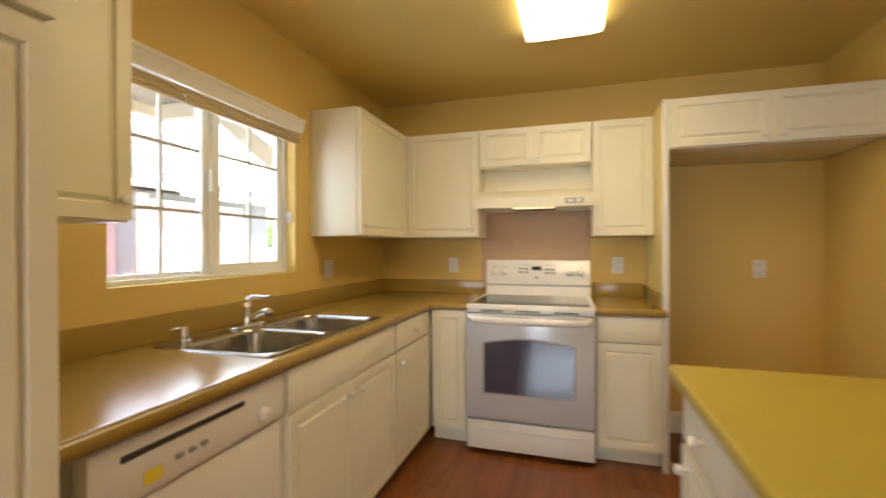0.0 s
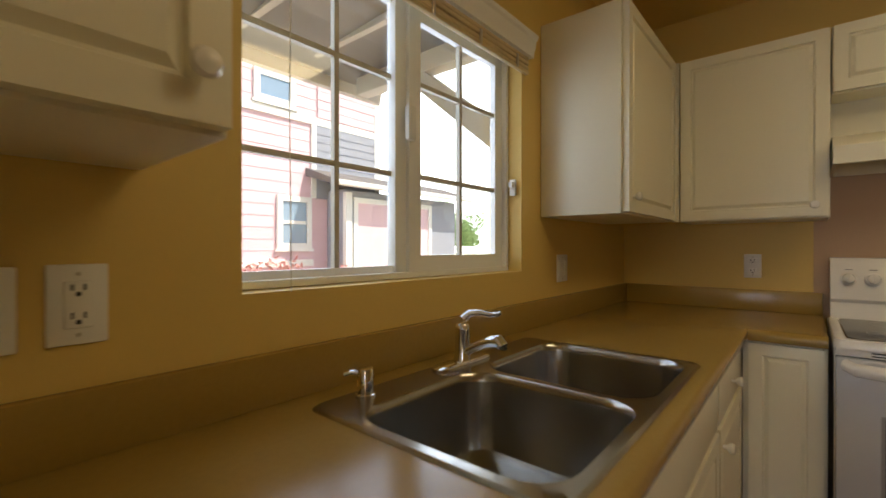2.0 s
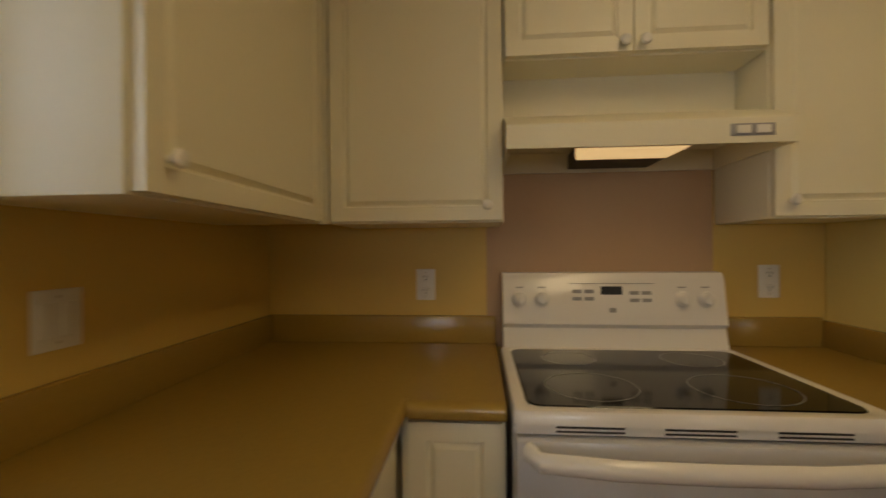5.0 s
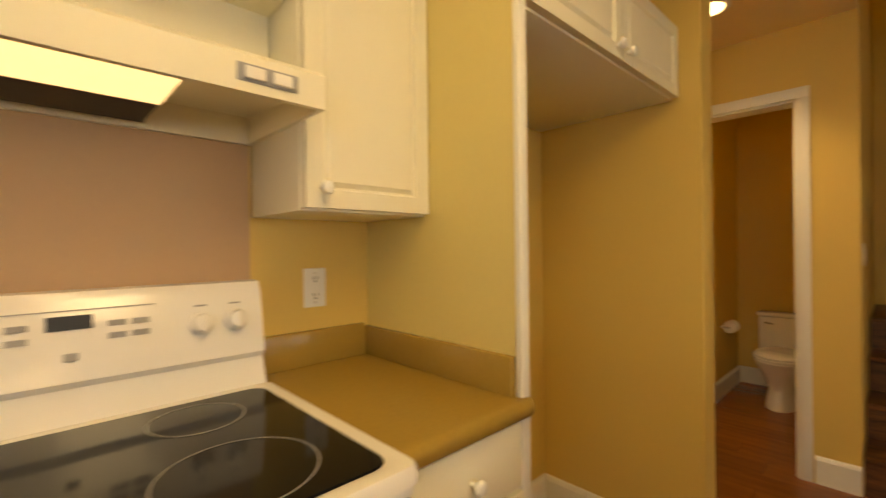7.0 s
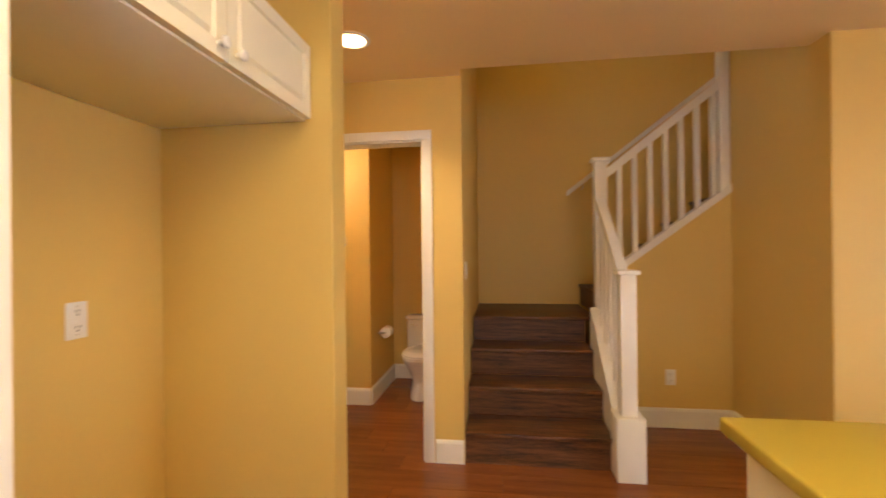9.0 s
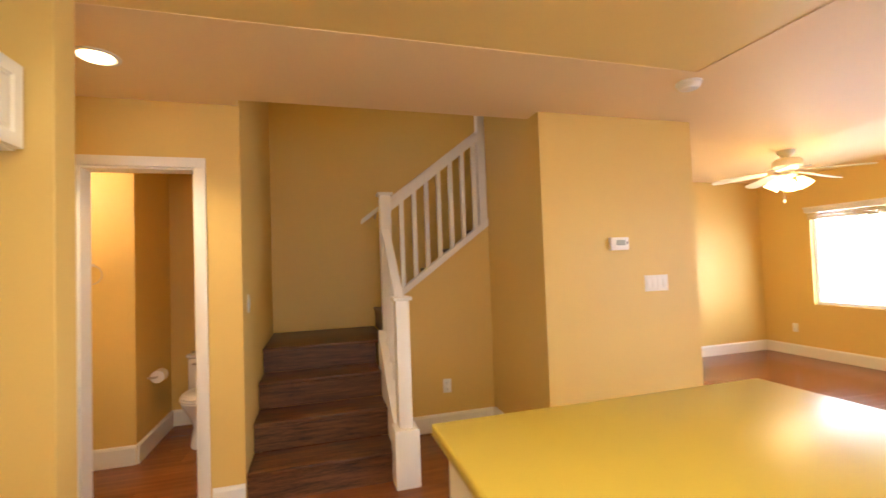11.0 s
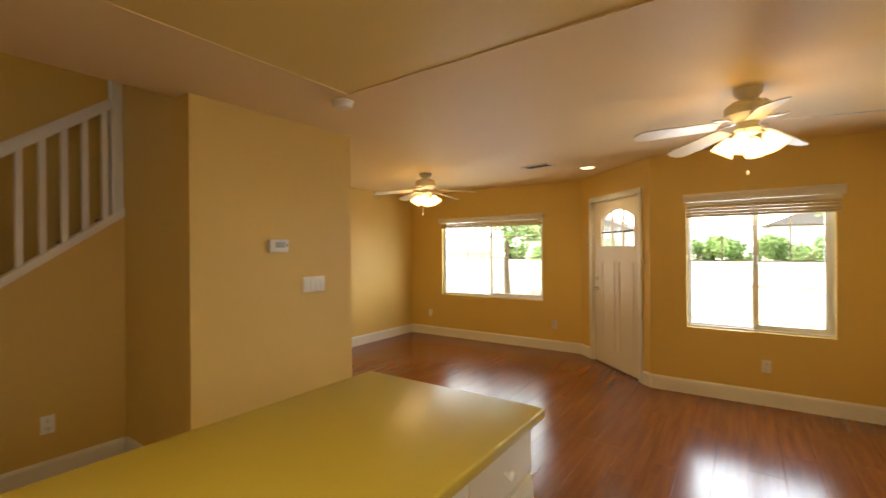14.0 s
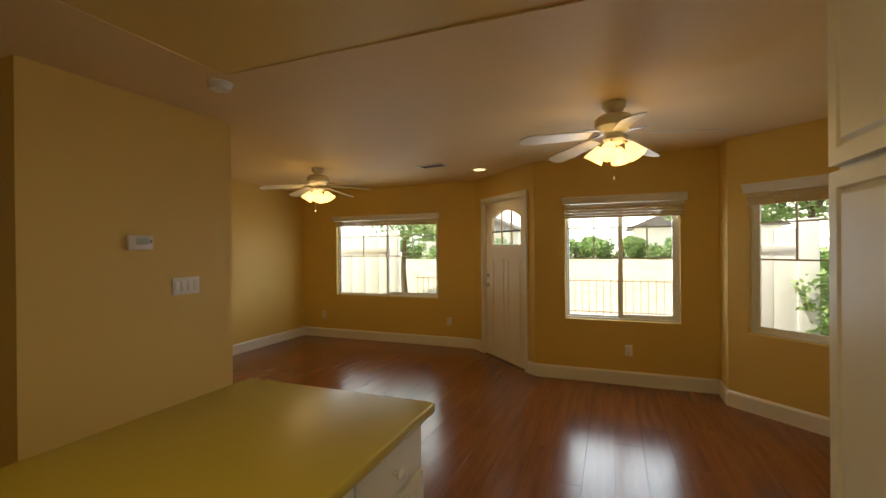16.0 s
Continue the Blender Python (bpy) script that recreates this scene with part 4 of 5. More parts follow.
def ceiling_fan(x, y, turn, label, drop=0.0):
    fan = thing("ceiling_fan", pose(x, y, CH, 0, 0, turn), label, "ceiling fan", "ceiling fans")
    part("canopy", lathe([(0.075, -0.001), (0.072, -0.03), (0.045, -0.06), (0.03, -0.07)], 28), FANWHITE, fan)
    part("motor_housing", lathe([(0.035, -0.07), (0.1, -0.085), (0.125, -0.11), (0.125, -0.16), (0.1, -0.185), (0.06, -0.2), (0.055, -0.225), (0.075, -0.245), (0.05, -0.27)], 30), FANWHITE, fan)
    for k in range(5):
        a = 72 * k
        part("blade_iron", boxes((0.09, 0.2, -0.012, 0.012, -0.004, 0.004), bevel=0.002), NICKEL, fan, m=pose(0, 0, -0.185, 0, 0, a))
        pts = [(0.17, -0.045), (0.24, -0.055), (0.54, -0.068), (0.62, -0.06), (0.65, -0.03), (0.655, 0.0), (0.65, 0.03), (0.62, 0.06), (0.54, 0.068), (0.24, 0.055), (0.17, 0.045)]
        part("blade", prism(bmesh.new(), pts, "z", -0.003, 0.003), FANWHITE, fan, "white fan blade", m=pose(0, 0, -0.198, 0, 0, a) @ pose(0, 0, 0, 12, 6, 0))
    for k in range(4):
        a = 90 * k + 45
        arm = part("lamp_arm", tube([(0.04, 0, -0.25), (0.075, 0, -0.268), (0.09, 0, -0.285)], 0.009, 8), NICKEL, fan, m=pose(0, 0, 0, 0, 0, a))
        bm = lathe([(0.02, 0.0), (0.03, -0.015), (0.045, -0.05), (0.06, -0.085), (0.066, -0.105), (0.06, -0.1), (0.04, -0.06)], 18)
        part("shade", bm, SHADE, arm, "glowing frosted glass shade", m=pose(0.09, 0, -0.28, 0, -32, 0))
    part("pull_chain", tube([(0.02, 0.03, -0.27), (0.02, 0.03, -0.5)], 0.0018, 6), NICKEL, fan)
    part("chain_knob", lathe([(0.003, 0.012), (0.008, 0.0), (0.006, -0.012)], 10, at=(0.02, 0.03, -0.505)), TRIM, fan)
    return fan


ceiling_fan(FAN_A[0], FAN_A[1], 27.5, "white five-blade ceiling fan with lit shades, dining area")
ceiling_fan(FAN_B[0], FAN_B[1], -22, "white five-blade ceiling fan with lit glass shades in the living room")

# ---- stairs ----
RISE, RUN = 0.195, 0.29
st = thing("staircase", pose(0, 0, 0), "dark wood-laminate stairs with a landing and a turn", "stairs", kind="structure")
Y0, Y1 = -1.97, -1.08
for k in range(4):
    x = 4.15 + k * RUN
    part("riser", boxes((x + 0.02, x + 0.04, Y0, Y1, k * RISE, (k + 1) * RISE - 0.03)), WOODSTEP, st)
    end = x + RUN + 0.02 if k < 3 else 5.875
    y0 = Y0 if k < 3 else -2.06
    part("tread" if k < 3 else "landing", boxes((x, end, y0, Y1, (k + 1) * RISE - 0.03, (k + 1) * RISE), bevel=0.006), WOODSTEP, st)
for k in range(9):
    y = -2.06 - k * 0.256
    z = 0.78 + (k + 1) * RISE
    if y - 0.28 > -4.17:
        part("riser", boxes((4.93, 5.875, y - 0.035, y - 0.015, z - RISE, z - 0.03)), WOODSTEP, st)
        part("tread", boxes((4.93, 5.875, y - 0.286, y, z - 0.03, z), bevel=0.006), WOODSTEP, st)
# closed side below the upper flight, with its sloping cap
sl = 0.762
side = prism(bmesh.new(), [(-2.07, 0.0), (-2.968, 0.0), (-2.968, 1.725), (-2.07, 1.063)], "x", 4.87, 4.926)
structure("wall_stair_panel", side, WALL, "tan painted wall under the upper flight", "wall")
cap = bmesh.new()
prism(cap, [(-2.07, 1.063), (-2.968, 1.725), (-2.968, 1.785), (-2.07, 1.123)], "x", 4.855, 4.942)
part("stringer_cap", cap, TRIM, st, "white sloping cap board")
low_side = prism(bmesh.new(), [(4.2, 0.0), (4.87, 0.0), (4.87, 0.75), (4.2, 0.2)], "y", -2.06, -1.975)
structure("wall_stair_low_side", low_side, WALL, "tan painted side of the lower stairs", "wall")
part("skirt_board", prism(bmesh.new(), [(4.15, 0.02), (4.15, 0.3), (4.87, 0.88), (4.87, 0.5)], "y", -2.07, -1.971), TRIM, st, "white sloping skirt board")
rl = thing("stair_railing", pose(0, 0, 0), "white wooden stair railing with square newel posts", "railing")


def newel(x, y, z0, top, s=0.1):
    n = part("newel_post", boxes((x - s / 2, x + s / 2, y - s / 2, y + s / 2, z0, top - 0.03), bevel=0.004), TRIM, rl)
    c = bmesh.new()
    box(c, x - s / 2 - 0.018, x + s / 2 + 0.018, y - s / 2 - 0.018, y + s / 2 + 0.018, top - 0.03, top - 0.006, bevel=0.004)
    part("cap", c, TRIM, n, "square white post cap")
    return n


n1 = newel(4.11, -2.03, 0, 1.205, 0.088)
part("plinth", boxes((4.03, 4.19, -2.11, -1.95, 0, 0.365), bevel=0.008), TRIM, n1, "wider white post base")
newel(4.9, -2.06, 0.78, 2.015, 0.09)
newel(4.9, -2.93, 1.72, 3.0, 0.07)


def bar(x0, y0, z0, x1, y1, z1, w, h):
    """A rectangular rail between two points."""
    a, b = Vector((x0, y0, z0)), Vector((x1, y1, z1))
    side = (b - a).cross(Vector((0, 0, 1))).normalized() * w / 2
    up = Vector((0, 0, h / 2))
    bm = bmesh.new()
    vs = [[bm.verts.new(p + s * side + u * up) for s, u in ((-1, -1), (1, -1), (1, 1), (-1, 1))] for p in (a, b)]
    for k in range(4):
        n = (k + 1) % 4
        bm.faces.new((vs[0][k], vs[0][n], vs[1][n], vs[1][k]))
    bm.faces.new(vs[0][::-1])
    bm.faces.new(vs[1])
    bmesh.ops.bevel(bm, geom=[e for e in bm.edges], offset=0.006, segments=2, affect="EDGES")
    return bm


part("handrail", bar(4.9, -2.1, 1.888, 4.9, -2.93, 2.54, 0.065, 0.075), TRIM, rl)
part("handrail", bar(4.15, -2.03, 1.13, 4.86, -2.055, 1.67, 0.065, 0.07), TRIM, rl)
for k in range(7):
    y = -2.2 - k * 0.11
    zb, zt = 1.123 + (-2.07 - y) * 0.737, 1.86 + (-2.1 - y) * 0.785
    part("baluster", boxes((4.883, 4.917, y - 0.017, y + 0.017, zb - 0.01, zt)), TRIM, rl)
for k in range(5):
    x = 4.25 + k * 0.12
    zb, zt = 0.3 + (x - 4.15) * 0.8, 1.1 + (x - 4.15) * 0.76
    part("baluster", boxes((x - 0.017, x + 0.017, -2.055, -2.021, zb, zt)), TRIM, rl)
hr = thing("wall_handrail", pose(0, 0, 0), "white wall handrail on brackets along the upper flight", "handrail")
part("rail", bar(5.82, -1.95, 1.86, 5.82, -3.9, 3.35, 0.04, 0.05), TRIM, hr)
for y in (-2.1, -3.2):
    part("bracket", tube([(5.879, y, 1.86 + (-1.95 - y) * 0.764 - 0.07), (5.84, y, 1.86 + (-1.95 - y) * 0.764 - 0.06), (5.82, y, 1.86 + (-1.95 - y) * 0.764 - 0.02)], 0.007, 8), NICKEL, hr)

# ---- bathroom ----
CERAMIC = material("white_ceramic", (0.82, 0.80, 0.76), 0.12, var=0.01, coat=0.4)
toilet = thing("toilet", pose(5.83, -0.575, 0) @ Matrix.Scale(0.95, 4), "white ceramic two-piece toilet with the lid down", "toilet")


def loft(rings_spec, n=24):
    bm = bmesh.new()
    rings = []
    for cx, rx, ry, z in rings_spec:
        rings.append([bm.verts.new((cx + rx * math.cos(2 * math.pi * k / n), ry * math.sin(2 * math.pi * k / n), z)) for k in range(n)])
    for p, q in zip(rings, rings[1:]):
        for k in range(n):
            bm.faces.new((p[k], p[(k + 1) % n], q[(k + 1) % n], q[k]))
    bm.faces.new(rings[0][::-1])
    bm.faces.new(rings[-1])
    return bm


part("bowl", loft([(-0.42, 0.25, 0.11, 0), (-0.42, 0.24, 0.105, 0.05), (-0.42, 0.2, 0.09, 0.15), (-0.43, 0.22, 0.12, 0.24), (-0.45, 0.25, 0.17, 0.33), (-0.455, 0.265, 0.185, 0.375), (-0.455, 0.262, 0.182, 0.385)]), CERAMIC, toilet)
part("seat", loft([(-0.455, 0.26, 0.185, 0.387), (-0.455, 0.265, 0.19, 0.395), (-0.455, 0.26, 0.185, 0.405)]), CERAMIC, toilet)
part("lid", loft([(-0.45, 0.25, 0.18, 0.407), (-0.45, 0.258, 0.185, 0.415), (-0.45, 0.24, 0.17, 0.428)]), CERAMIC, toilet)
part("tank", boxes((-0.2, -0.01, -0.2, 0.2, 0.36, 0.68), bevel=0.02), CERAMIC, toilet)
part("tank_lid", boxes((-0.21, -0.005, -0.21, 0.21, 0.682, 0.715), bevel=0.01), CERAMIC, toilet)
part("flush_lever", tube([(-0.2, 0.15, 0.63), (-0.222, 0.15, 0.63), (-0.225, 0.09, 0.62)], 0.006, 8), CHROME, toilet)
tp = thing("toilet_paper_holder", pose(5.38, -0.19, 0.573), "wall holder with a white roll of toilet paper", "paper holder")
part("post", tube([(-0.07, 0, 0.0), (-0.07, -0.06, 0.0)], 0.009, 10), NICKEL, tp)
part("spindle", tube([(-0.07, -0.06, 0.0), (0.07, -0.06, 0.0)], 0.006, 10), NICKEL, tp)
part("roll", lathe([(0.05, -0.05), (0.05, 0.05)], 20, at=(0, -0.06, 0), axis="x"), material("paper", (0.85, 0.83, 0.8), 0.8), tp)
tr = thing("towel_ring", pose(5.08, 0.07, 1.44), "satin metal towel ring on the bathroom wall", "towel ring")
part("post", tube([(0, 0, 0.04), (-0.05, 0, 0.04)], 0.01, 10), NICKEL, tr)
part("ring", tube([(-0.045, 0.07 * math.sin(2 * math.pi * k / 20), -0.03 - 0.07 * math.cos(2 * math.pi * k / 20)) for k in range(21)], 0.004, 8), NICKEL, tr)
ps = thing("pedestal_sink", pose(4.62, 0.12, 0), "white ceramic pedestal sink in the bathroom", "sink")
part("basin", loft([(0, 0.09, 0.08, 0.68), (0, 0.16, 0.14, 0.74), (0, 0.22, 0.2, 0.81), (0, 0.235, 0.21, 0.845), (0, 0.22, 0.195, 0.85), (0, 0.17, 0.15, 0.8), (0, 0.06, 0.05, 0.76)]), CERAMIC, ps)
part("pedestal", loft([(0, 0.11, 0.1, 0), (0, 0.09, 0.08, 0.1), (0, 0.075, 0.065, 0.4), (0, 0.09, 0.08, 0.68)]), CERAMIC, ps)


# ---- outside ----
GRASS = material("dry_lawn", (0.52, 0.50, 0.38), 0.9, var=0.3, scale=2, fine=40, bump=0.4, bump_scale=60)
CONCRETE = material("pale_concrete", (0.5, 0.47, 0.42), 0.85, var=0.1, scale=2, bump=0.15, bump_scale=80)
structure("ground", boxes((-150, 150, -150, 150, -0.6, -0.25)), GRASS, "dry lawn and ground round the house", "ground")
structure("bank", prism(bmesh.new(), [(-15.0, -0.26), (-18.8, 0.95), (-26.0, 1.0), (-30.0, -0.26)], "x", -30, 30), GRASS, "pale dry grass bank across the path", "ground")
structure("path", boxes((-3.5, 12, -13.5, -9.2, -0.25, -0.2)), CONCRETE, "pale concrete path in front of the house", "path")
structure("path_side", boxes((-4.2, -0.9, -8, 9, -0.25, -0.2)), CONCRETE, "pale concrete path between the houses", "path")
# slabs out of view, added to close the rooms against sun and sky
structure("outer_roof", boxes((3.9, 6.1, -4.4, -0.8, 5.02, 5.15), (-0.72, 3.96, -8.0, 1.35, 2.61, 2.7), (3.96, 6.3, -8.0, -4.42, 2.61, 2.7), (3.96, 6.3, -0.85, 1.35, 2.61, 2.7)), CONCRETE, "unseen flat slabs that keep daylight out over the rooms", "roof")
SIDING = material("pink_siding", (0.74, 0.52, 0.57), 0.7, var=0.04, scale=2, per_object=0.04)
SHINGLE = material("blue_grey_shingle", (0.32, 0.34, 0.4), 0.7, var=0.12, scale=9)
ROOFING = material("grey_roofing", (0.14, 0.13, 0.13), 0.8, var=0.2, scale=9)
# grey holds the shadow that lies under the eave
SOFFIT = material("shaded_soffit", (0.34, 0.33, 0.33), 0.7, var=0.06)
OUTWHITE = material("exterior_white", (0.8, 0.79, 0.76), 0.5, var=0.02)
# panes of far windows, the sky's reflection put in as pale blue base colour
SKYGLASS = material("sky_tinted_far_glass", (0.24, 0.34, 0.46), 0.06, var=0.1, spec=0.9)
HX = -6.3
house = thing("neighbour_house", pose(HX, 0.06, -0.05), "two-storey pink house with lap siding and white trim", "house")
part("wall", boxes((-6, -0.02, -9, 3.6, -0.25, 5.9)), SIDING, house)
board = mesh_of("siding_board", prism(bmesh.new(), [(-9.0, 0.0), (3.6, 0.0), (3.6, 0.2), (-9.0, 0.2)], "x", 0.0, 0.012), SIDING, smooth=False)
for k in range(29):
    ob = new("siding_board", board)
    ob.parent = house
    ob.matrix_basis = pose(-0.02, 0, k * 0.203, 0, -2.2, 0)
part("band", boxes((-0.01, 0.03, -9, 3.6, 3.58, 3.72)), OUTWHITE, house, "white band board between the storeys")
part("band", boxes((-0.01, 0.03, -9, 2.0, 0.93, 1.05)), OUTWHITE, house, "white band board near the ground")
part("corner_board", boxes((-0.01, 0.035, 3.5, 3.63, 0, 5.9)), OUTWHITE, house)
part("corner_board", boxes((-0.01, 0.035, 1.96, 2.06, 2.2, 3.6)), OUTWHITE, house)
sh = part("shingle_panel", boxes((-0.01, 0.02, 2.06, 3.5, 2.2, 3.58)), SHINGLE, house, "blue-grey shingle panel")
for k in range(9):
    part("shingle_course", boxes((0.02, 0.03, 2.06, 3.5, 2.22 + k * 0.15, 2.34 + k * 0.15)), SHINGLE, sh)
for k in range(12):
    part("shingle_course", boxes((-0.005, 0.022 if k % 2 else 0.028, 2.1, 3.5, 3.74 + k * 0.17, 3.9 + k * 0.17)), SIDING, house)


def far_window(y0, y1, z0, z1):
    w = part("window", rect_frame(y0, y1, z0, z1, 0.1, -0.05, 0.02), OUTWHITE, house, m=pose(0, 0, 0, 0, 0, 90))
    part("sill", boxes((y0 - 0.04, y1 + 0.04, -0.06, 0.0, z0 - 0.05, z0)), OUTWHITE, w)
    part("rail", boxes((y0 + 0.1, y1 - 0.1, -0.035, -0.005, (z0 + z1) / 2 - 0.03, (z0 + z1) / 2 + 0.03)), OUTWHITE, w)
    for a, b in ((z0 + 0.1, (z0 + z1) / 2 - 0.03), ((z0 + z1) / 2 + 0.03, z1 - 0.1)):
        part("pane", boxes((y0 + 0.1, y1 - 0.1, -0.016, -0.012, a, b)), SKYGLASS, w)


far_window(1.27, 1.95, 1.25, 2.2)
far_window(0.86, 1.62, 3.78, 4.72)
far_window(-1.42, -0.66, 1.27, 2.15)
far_window(-2.4, -0.05, 3.8, 5.2)
part("wall_vent", boxes((0.0, 0.07, -0.05, 0.2, 2.55, 2.72), bevel=0.01), OUTWHITE, house, "small white wall vent")
part("eave", boxes((-0.2, 0.6, -9.3, 3.9, 5.9, 6.05)), OUTWHITE, house)
part("roof", prism(bmesh.new(), [(0.65, 6.05), (-3.0, 7.6), (-6.6, 6.05)], "y", -9.3, 3.95), ROOFING, house)
# lean-to at its corner
part("porch_wall", boxes((0.0, 0.55, 2.32, 5.6, -0.25, 2.35)), SHINGLE, house)
part("side_wing", boxes((0.0, 0.25, -9.0, -1.56, -0.25, 3.5)), SHINGLE, house, "blue-grey lap-sided wing of the house")
for k in range(18):
    part("siding_board", boxes((0.25, 0.262, -9.0, -1.56, -0.2 + k * 0.203, -0.01 + k * 0.203)), SHINGLE, house)
part("corner_board", boxes((0.0, 0.28, -1.56, -1.43, -0.25, 3.5)), OUTWHITE, house)
part("porch_door", boxes((0.55, 0.58, 2.6, 4.6, 0.1, 2.12)), SIDING, house, "pink door of the lean-to")
part("door_trim", rect_frame(2.5, 4.7, 0.0, 2.22, 0.1, -0.6, -0.55), OUTWHITE, house, m=pose(0, 0, 0, 0, 0, 90))
part("porch_post", boxes((0.52, 0.62, 2.3, 2.44, 0, 2.3)), OUTWHITE, house)
part("porch_roof", prism(bmesh.new(), [(0.9, 2.36), (0.9, 2.46), (0.0, 2.75), (0.0, 2.6)], "y", 1.85, 5.8), ROOFING, house)
part("gutter", boxes((0.86, 0.98, 1.85, 5.8, 2.36, 2.45), bevel=0.02), OUTWHITE, house)

# own eave with its bracket
eave = thing("eave", pose(0, 0, 0), "white roof eave with beams and a knee brace outside the kitchen", "eave", kind="structure")
part("soffit", prism(bmesh.new(), [(-0.14, 2.52), (-1.75, 2.42), (-1.75, 2.5), (-0.14, 2.6)], "y", -6.0, -0.3), SOFFIT, eave, "soffit boards, grey with the eave's shade")
part("fascia", boxes((-1.8, -1.75, -6.0, -0.3, 2.34, 2.56)), OUTWHITE, eave)
for y in (-0.6, -2.6, -4.6):
    part("beam", boxes((-1.62, -0.142, y - 0.05, y + 0.05, 2.29, 2.41), bevel=0.004), OUTWHITE, eave)
    part("knee_brace", prism(bmesh.new(), [(-1.15, 2.29), (-0.98, 2.29), (-0.142, 1.62), (-0.142, 1.46)], "y", y - 0.045, y + 0.045), OUTWHITE, eave)
for k in range(12):
    y = -5.8 + k * 0.48
    part("rafter", boxes((-1.74, -0.142, y - 0.02, y + 0.02, 2.43, 2.5)), OUTWHITE, eave)


# ---- plants ----
def leaf_cloud(name, m, label, category, count, size, spread, colour, seed, trunk=None):
    """A shrub or crown of many small leaves on a lumpy outline."""
    r = random.Random(seed)
    t = thing(name, m, label, category)
    lumps = [(Vector((r.uniform(-1, 1) * spread[0], r.uniform(-1, 1) * spread[1], r.uniform(0.15, 1) * spread[2])), r.uniform(0.2, 0.45)) for _ in range(14)]
    verts, faces = [], []
    for _ in range(count):
        c, rad = r.choice(lumps)
        d = Vector((r.gauss(0, 1), r.gauss(0, 1), r.gauss(0, 1))).normalized() * rad * 1.5 * min(spread) * r.uniform(0.5, 1.15)
        p = c + d
        p.z = max(p.z, 0.02)
        a = Vector((r.gauss(0, 1), r.gauss(0, 1), r.gauss(0, 0.6))).normalized()
        b = a.cross(Vector((r.gauss(0, 1), r.gauss(0, 1), r.gauss(0, 1)))).normalized()
        s = size * r.uniform(0.6, 1.3)
        i = len(verts)
        verts += [p - a * s, p + b * s * 0.45, p + a * s, p - b * s * 0.45]
        faces.append((i, i + 1, i + 2, i + 3))
    me = bpy.data.meshes.new("leaves")
    me.from_pydata([tuple(v) for v in verts], [], faces)
    me.materials.append(colour)
    ob = new("leaves", me)
    ob.parent = t
    tagged(ob, kind="stuff")
    bm = bmesh.new()
    if trunk:
        tube([(0, 0, -trunk), (0.05, 0.02, -trunk * 0.5), (0, 0, 0.1)], [0.12, 0.09, 0.06], 10, bm)
    for c, rad in lumps[:7]:
        tube([(0, 0, 0.02), tuple(c * 0.5 + Vector((0.03, 0.02, 0))), tuple(c)], [0.03 if trunk else 0.012, 0.02 if trunk else 0.008, 0.004], 6, bm)
    part("trunk" if trunk else "stems", bm, BARK, t)
    return t


BARK = material("bark", (0.12, 0.09, 0.06), 0.85, var=0.3, scale=10)
GREEN = material("green_leaf", (0.27, 0.42, 0.16), 0.5, var=0.4, scale=3, per_object=0.3)
LIME = material("palm_leaf", (0.32, 0.55, 0.09), 0.45, var=0.3, scale=5)
RED = material("red_leaf", (0.65, 0.33, 0.30), 0.5, var=0.5, scale=5)
for k in range(4):
    leaf_cloud("red_shrub", pose(-5.3, -0.9 + k * 0.75, -0.05), "red-leaved shrub against the pink house", "shrub", 900, 0.05, (0.4, 0.4, 0.95), RED, 20 + k)
for k, (x, y) in enumerate(((-3.6, -20), (-1.9, -20.3), (-0.3, -20), (1.4, -20.4), (3.0, -20), (5.0, -20.3), (7.4, -20), (10.2, -20.2), (12.5, -20))):
    leaf_cloud("hedge_shrub", pose(x, y, 0.93), "green hedge shrub on the pale bank across the path", "shrub", 4200, 0.075, (1.35, 0.55, 0.7), GREEN, 40 + k)
for k, (x, y) in enumerate(((-1.75, -9.1), (-2.3, -9.6), (-1.9, -10.4), (-2.8, -8.9))):
    leaf_cloud("garden_shrub", pose(x, y, -0.25), "leafy green shrub beside the white fence", "shrub", 3000, 0.055, (0.45, 0.45, 1.7), GREEN, 60 + k)
for k, (x, y, h) in enumerate(((-2.4, -12.2, 2.0), (-1.0, -12.8, 2.1), (7.6, -14.6, 1.7), (-7.5, 13, 1.6), (-12.3, 13.6, 1.3))):
    leaf_cloud("garden_tree", pose(x, y, h), "small green garden tree with an open crown", "tree", 5000, 0.08, (1.2, 1.2, 1.5), GREEN, 80 + k, trunk=h + 0.2)
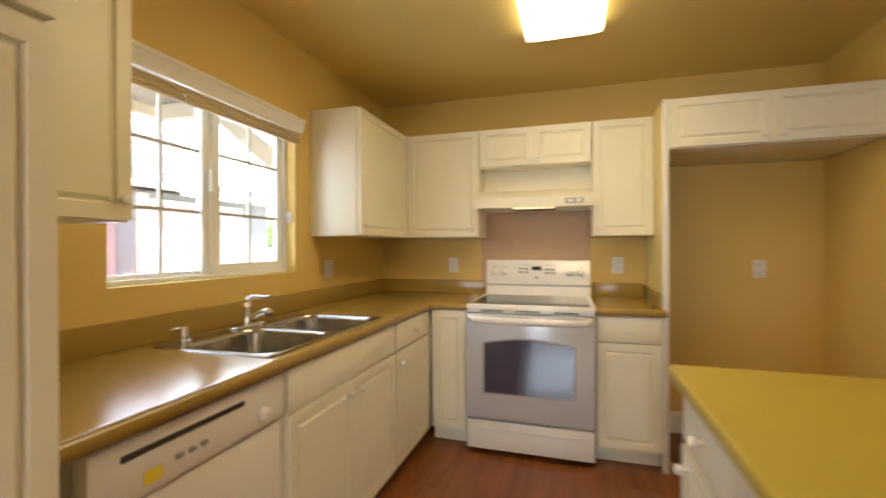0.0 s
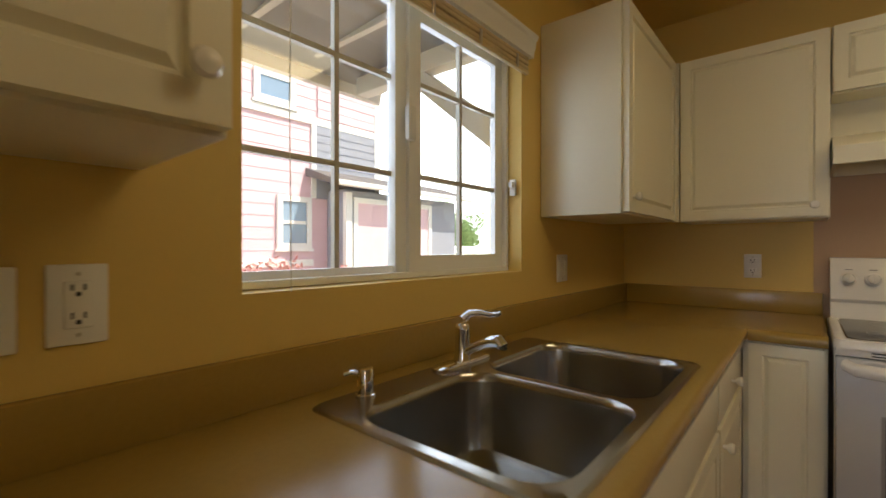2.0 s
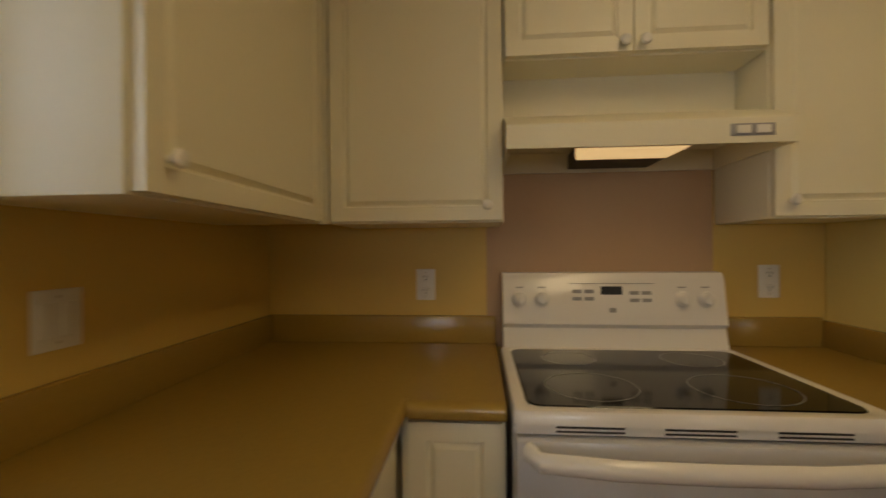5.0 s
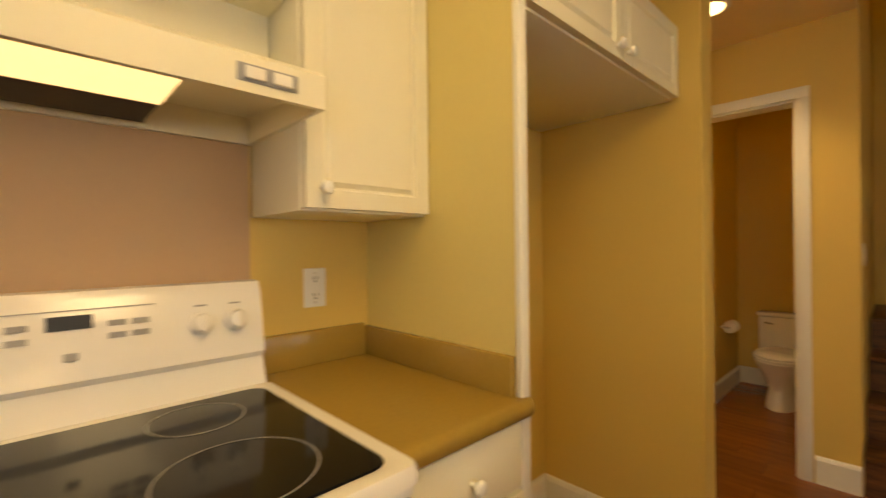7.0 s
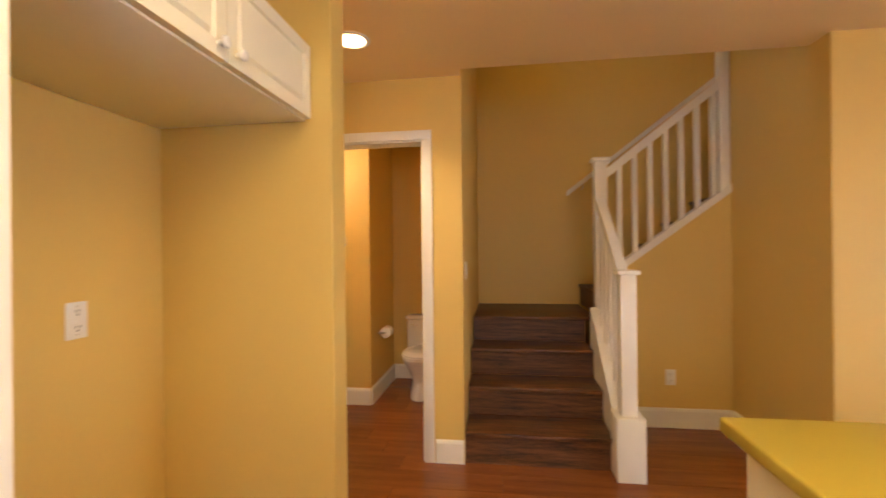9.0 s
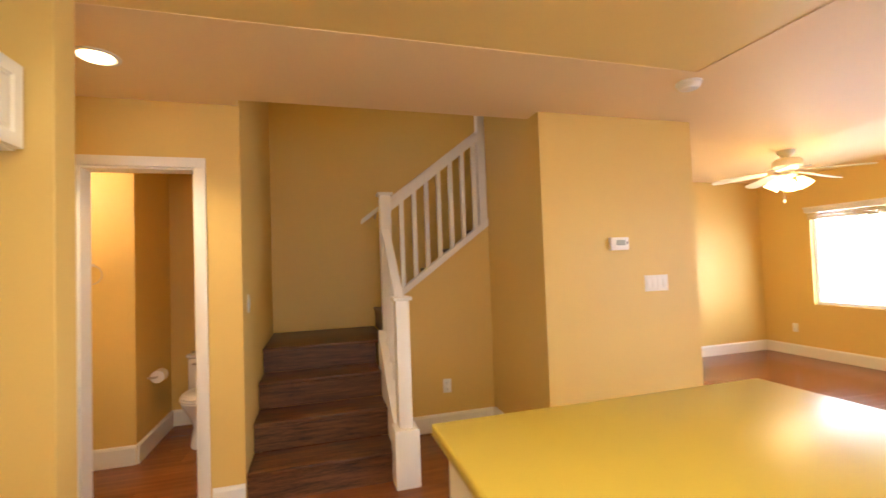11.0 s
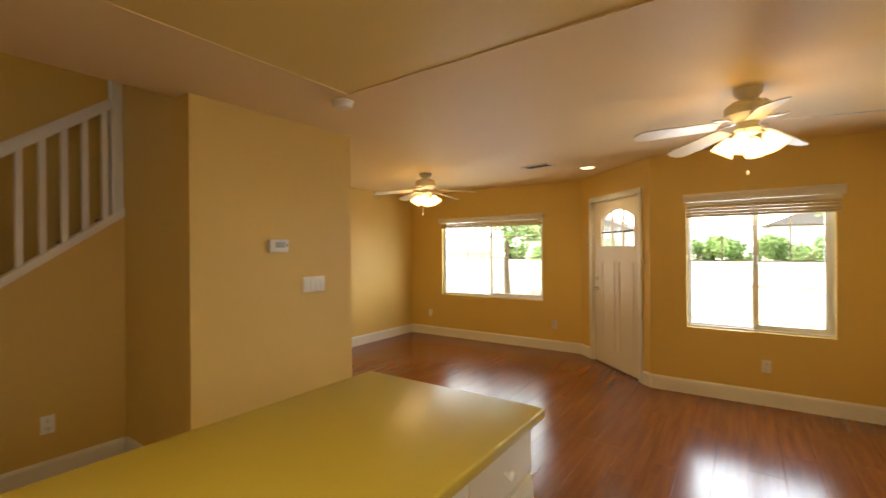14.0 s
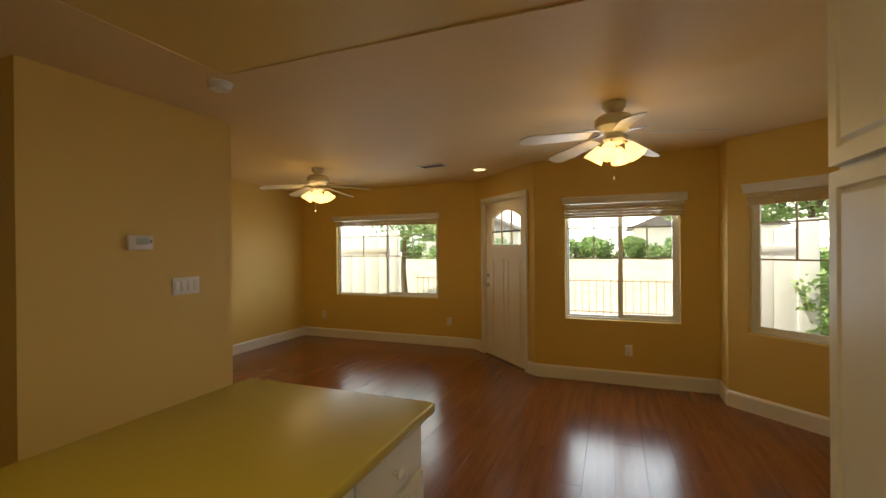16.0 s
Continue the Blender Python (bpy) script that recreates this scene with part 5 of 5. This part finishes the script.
# palm fronds hanging near the kitchen window
palm = thing("palm_tree", pose(-3.1, -2.6, -0.15), "palm with long drooping green fronds", "palm")
part("trunk", tube([(0, 0, 0), (0.03, 0.02, 1.5), (0, 0, 3.0)], [0.14, 0.11, 0.09], 12), BARK, palm)
rp = random.Random(9)
for k in range(11):
    a = 2 * math.pi * k / 11 + 0.25
    dirv = Vector((math.cos(a), math.sin(a), 0))
    pts = [Vector((0, 0, 3.0)) + dirv * s * 1.5 + Vector((0, 0, 0.55 * s - 1.15 * s * s)) for s in [i / 12 for i in range(13)]]
    bm = tube([tuple(p) for p in pts], [0.018 - 0.0012 * i for i in range(13)], 5)
    for i in range(2, 13):
        d = (pts[i] - pts[i - 1]).normalized()
        sd_ = d.cross(Vector((0, 0, 1))).normalized()
        for s in (-1, 1):
            for j in range(2):
                base = pts[i - 1].lerp(pts[i], j * 0.5)
                tip = base + sd_ * s * 0.2 + d * 0.22 + Vector((0, 0, -0.2 - 0.1 * rp.random()))
                mid = base.lerp(tip, 0.5) + Vector((0, 0, 0.03))
                w_ = d * 0.022
                q = [bm.verts.new(p) for p in (base - w_ * 0.4, base + w_ * 0.4, mid + w_, tip, mid - w_)]
                bm.faces.new(q)
    part("frond", bm, LIME, palm)

# ---- fences and far things to the south ----
VINYLFENCE = material("white_vinyl_fence", (0.8, 0.83, 0.86), 0.5, var=0.03)
fence = thing("white_fence", pose(0, -9.0, -0.25), "tall white vinyl privacy fence beside the house", "fence")
for k in range(4):
    x = -0.1 - k * 0.255
    part("board", boxes((x - 0.25, x, -0.02, 0.02, 0.05, 1.93), bevel=0.004), VINYLFENCE, fence)
part("post", boxes((-1.36, -1.125, -0.06, 0.06, 0, 2.06), bevel=0.006), VINYLFENCE, fence)
part("rail", boxes((-1.125, -0.1, -0.03, 0.035, 1.6, 1.7), bevel=0.004), VINYLFENCE, fence)
fence = thing("white_fence", pose(5.15, -9.15, -0.25), "tall white vinyl fence seen through the living room window", "fence")
for k in range(8):
    part("board", boxes((k * 0.3, k * 0.3 + 0.292, -0.02, 0.02, 0.05, 1.95), bevel=0.004), VINYLFENCE, fence)
part("post", boxes((-0.14, -0.005, -0.06, 0.06, 0, 2.05), bevel=0.006), VINYLFENCE, fence)
part("rail", boxes((0.0, 2.392, -0.03, 0.035, 1.62, 1.72), bevel=0.004), VINYLFENCE, fence)
fence = thing("metal_fence", pose(0, -12.6, -0.25), "low brown metal picket fence along the path", "fence")
IRON = material("pale_iron", (0.5, 0.38, 0.3), 0.5, 0.0)
for k in range(46):
    part("picket", boxes((-1.0 + k * 0.16, -0.98 + k * 0.16, -0.01, 0.01, 0.05, 0.95)), IRON, fence)
for z in (0.15, 0.88):
    part("rail", boxes((-1.05, 6.3, -0.015, 0.015, z, z + 0.03)), IRON, fence)
for k, (x, y) in enumerate(((-4.2, -36), (12, -38))):
    far = thing("far_house", pose(x, y, -0.25), "pale far house with a dark roof", "house")
    part("wall", boxes((-4, 4, -3, 3, 0, 2.9)), OUTWHITE, far)
    part("roof", prism(bmesh.new(), [(-4.5, 2.9), (4.5, 2.9), (0, 4.8)], "y", -3.4, 3.4), ROOFING, far)
    for wx in (-2.5, 0.8):
        part("window", boxes((wx, wx + 1.4, 3.0, 3.06, 1.0, 2.2)), SKYGLASS, far)
post = thing("porch_post", pose(2.35, -8.6, -0.25), "white square porch post outside the entry", "post")
part("shaft", boxes((-0.09, 0.09, -0.09, 0.09, 0.1, 2.75), bevel=0.006), OUTWHITE, post)
part("base", boxes((-0.12, 0.12, -0.12, 0.12, 0, 0.25), bevel=0.006), OUTWHITE, post)
structure("porch_slab", boxes((0.0, 3.2, -9.2, -6.86, -0.25, -0.05)), CONCRETE, "concrete porch outside the entry", "porch")


# pale hazy sky low over the west and the south
bm = bmesh.new()
ring = [bm.verts.new((140 * math.cos(a), 140 * math.sin(a), z)) for z in (-2, 70) for a in [radians(110 + k * 12) for k in range(18)]]
for k in range(17):
    bm.faces.new((ring[k], ring[k + 18], ring[k + 19], ring[k + 1]))
structure("backdrop", bm, glow("hazy_sky", (0.86, 0.93, 1.0), 1.6), "pale hazy sky near the horizon", "sky")


# ---- floor ----
def floor_material():
    m = material("wood_floor", (0.225, 0.072, 0.019), 0.21, var=0.38, scale=2.0, fine=22, bump=0.03, bump_scale=40, stretch=(11, 0.7, 11), per_object=0.16)
    return m


FLOOR = floor_material()
sub = structure("floor", boxes((-0.7, 6.4, -8.2, 1.3, -0.2, -0.012)), material("floor_joint", (0.06, 0.025, 0.012), 0.6), "reddish-brown wood laminate floor with long planks", "floor")
PW, PL = 0.19, 1.28


def plank_mesh(length):
    return mesh_of("plank", box(bmesh.new(), 0.0005, PW - 0.0005, 0.0005, length - 0.0005, -0.012, 0.0, bevel=0.0006, seg=1), FLOOR, smooth=False)


full = plank_mesh(PL)
rnd = random.Random(5)
x = -0.7
rest = bmesh.new()
count = 0
while x < 6.4:
    y = -8.2 - rnd.random() * PL
    while y < 1.3:
        low, high = max(y, -7.85), min(y + PL, 0.0 if x < 4.2 else 1.25)
        whole = low == y and high == y + PL
        if high - low < 0.02:
            pass
        elif count < 300 and whole and y < -0.6:
            ob = new("plank", full)
            ob.parent = sub
            ob.location = (x, y, 0)
            count += 1
        else:
            box(rest, x + 0.0005, x + PW - 0.0005, low + 0.0005, high - 0.0005, -0.012, 0.0)
        y += PL
    x += PW
tagged(part("plank_rest", rest, FLOOR, sub), kind="stuff")
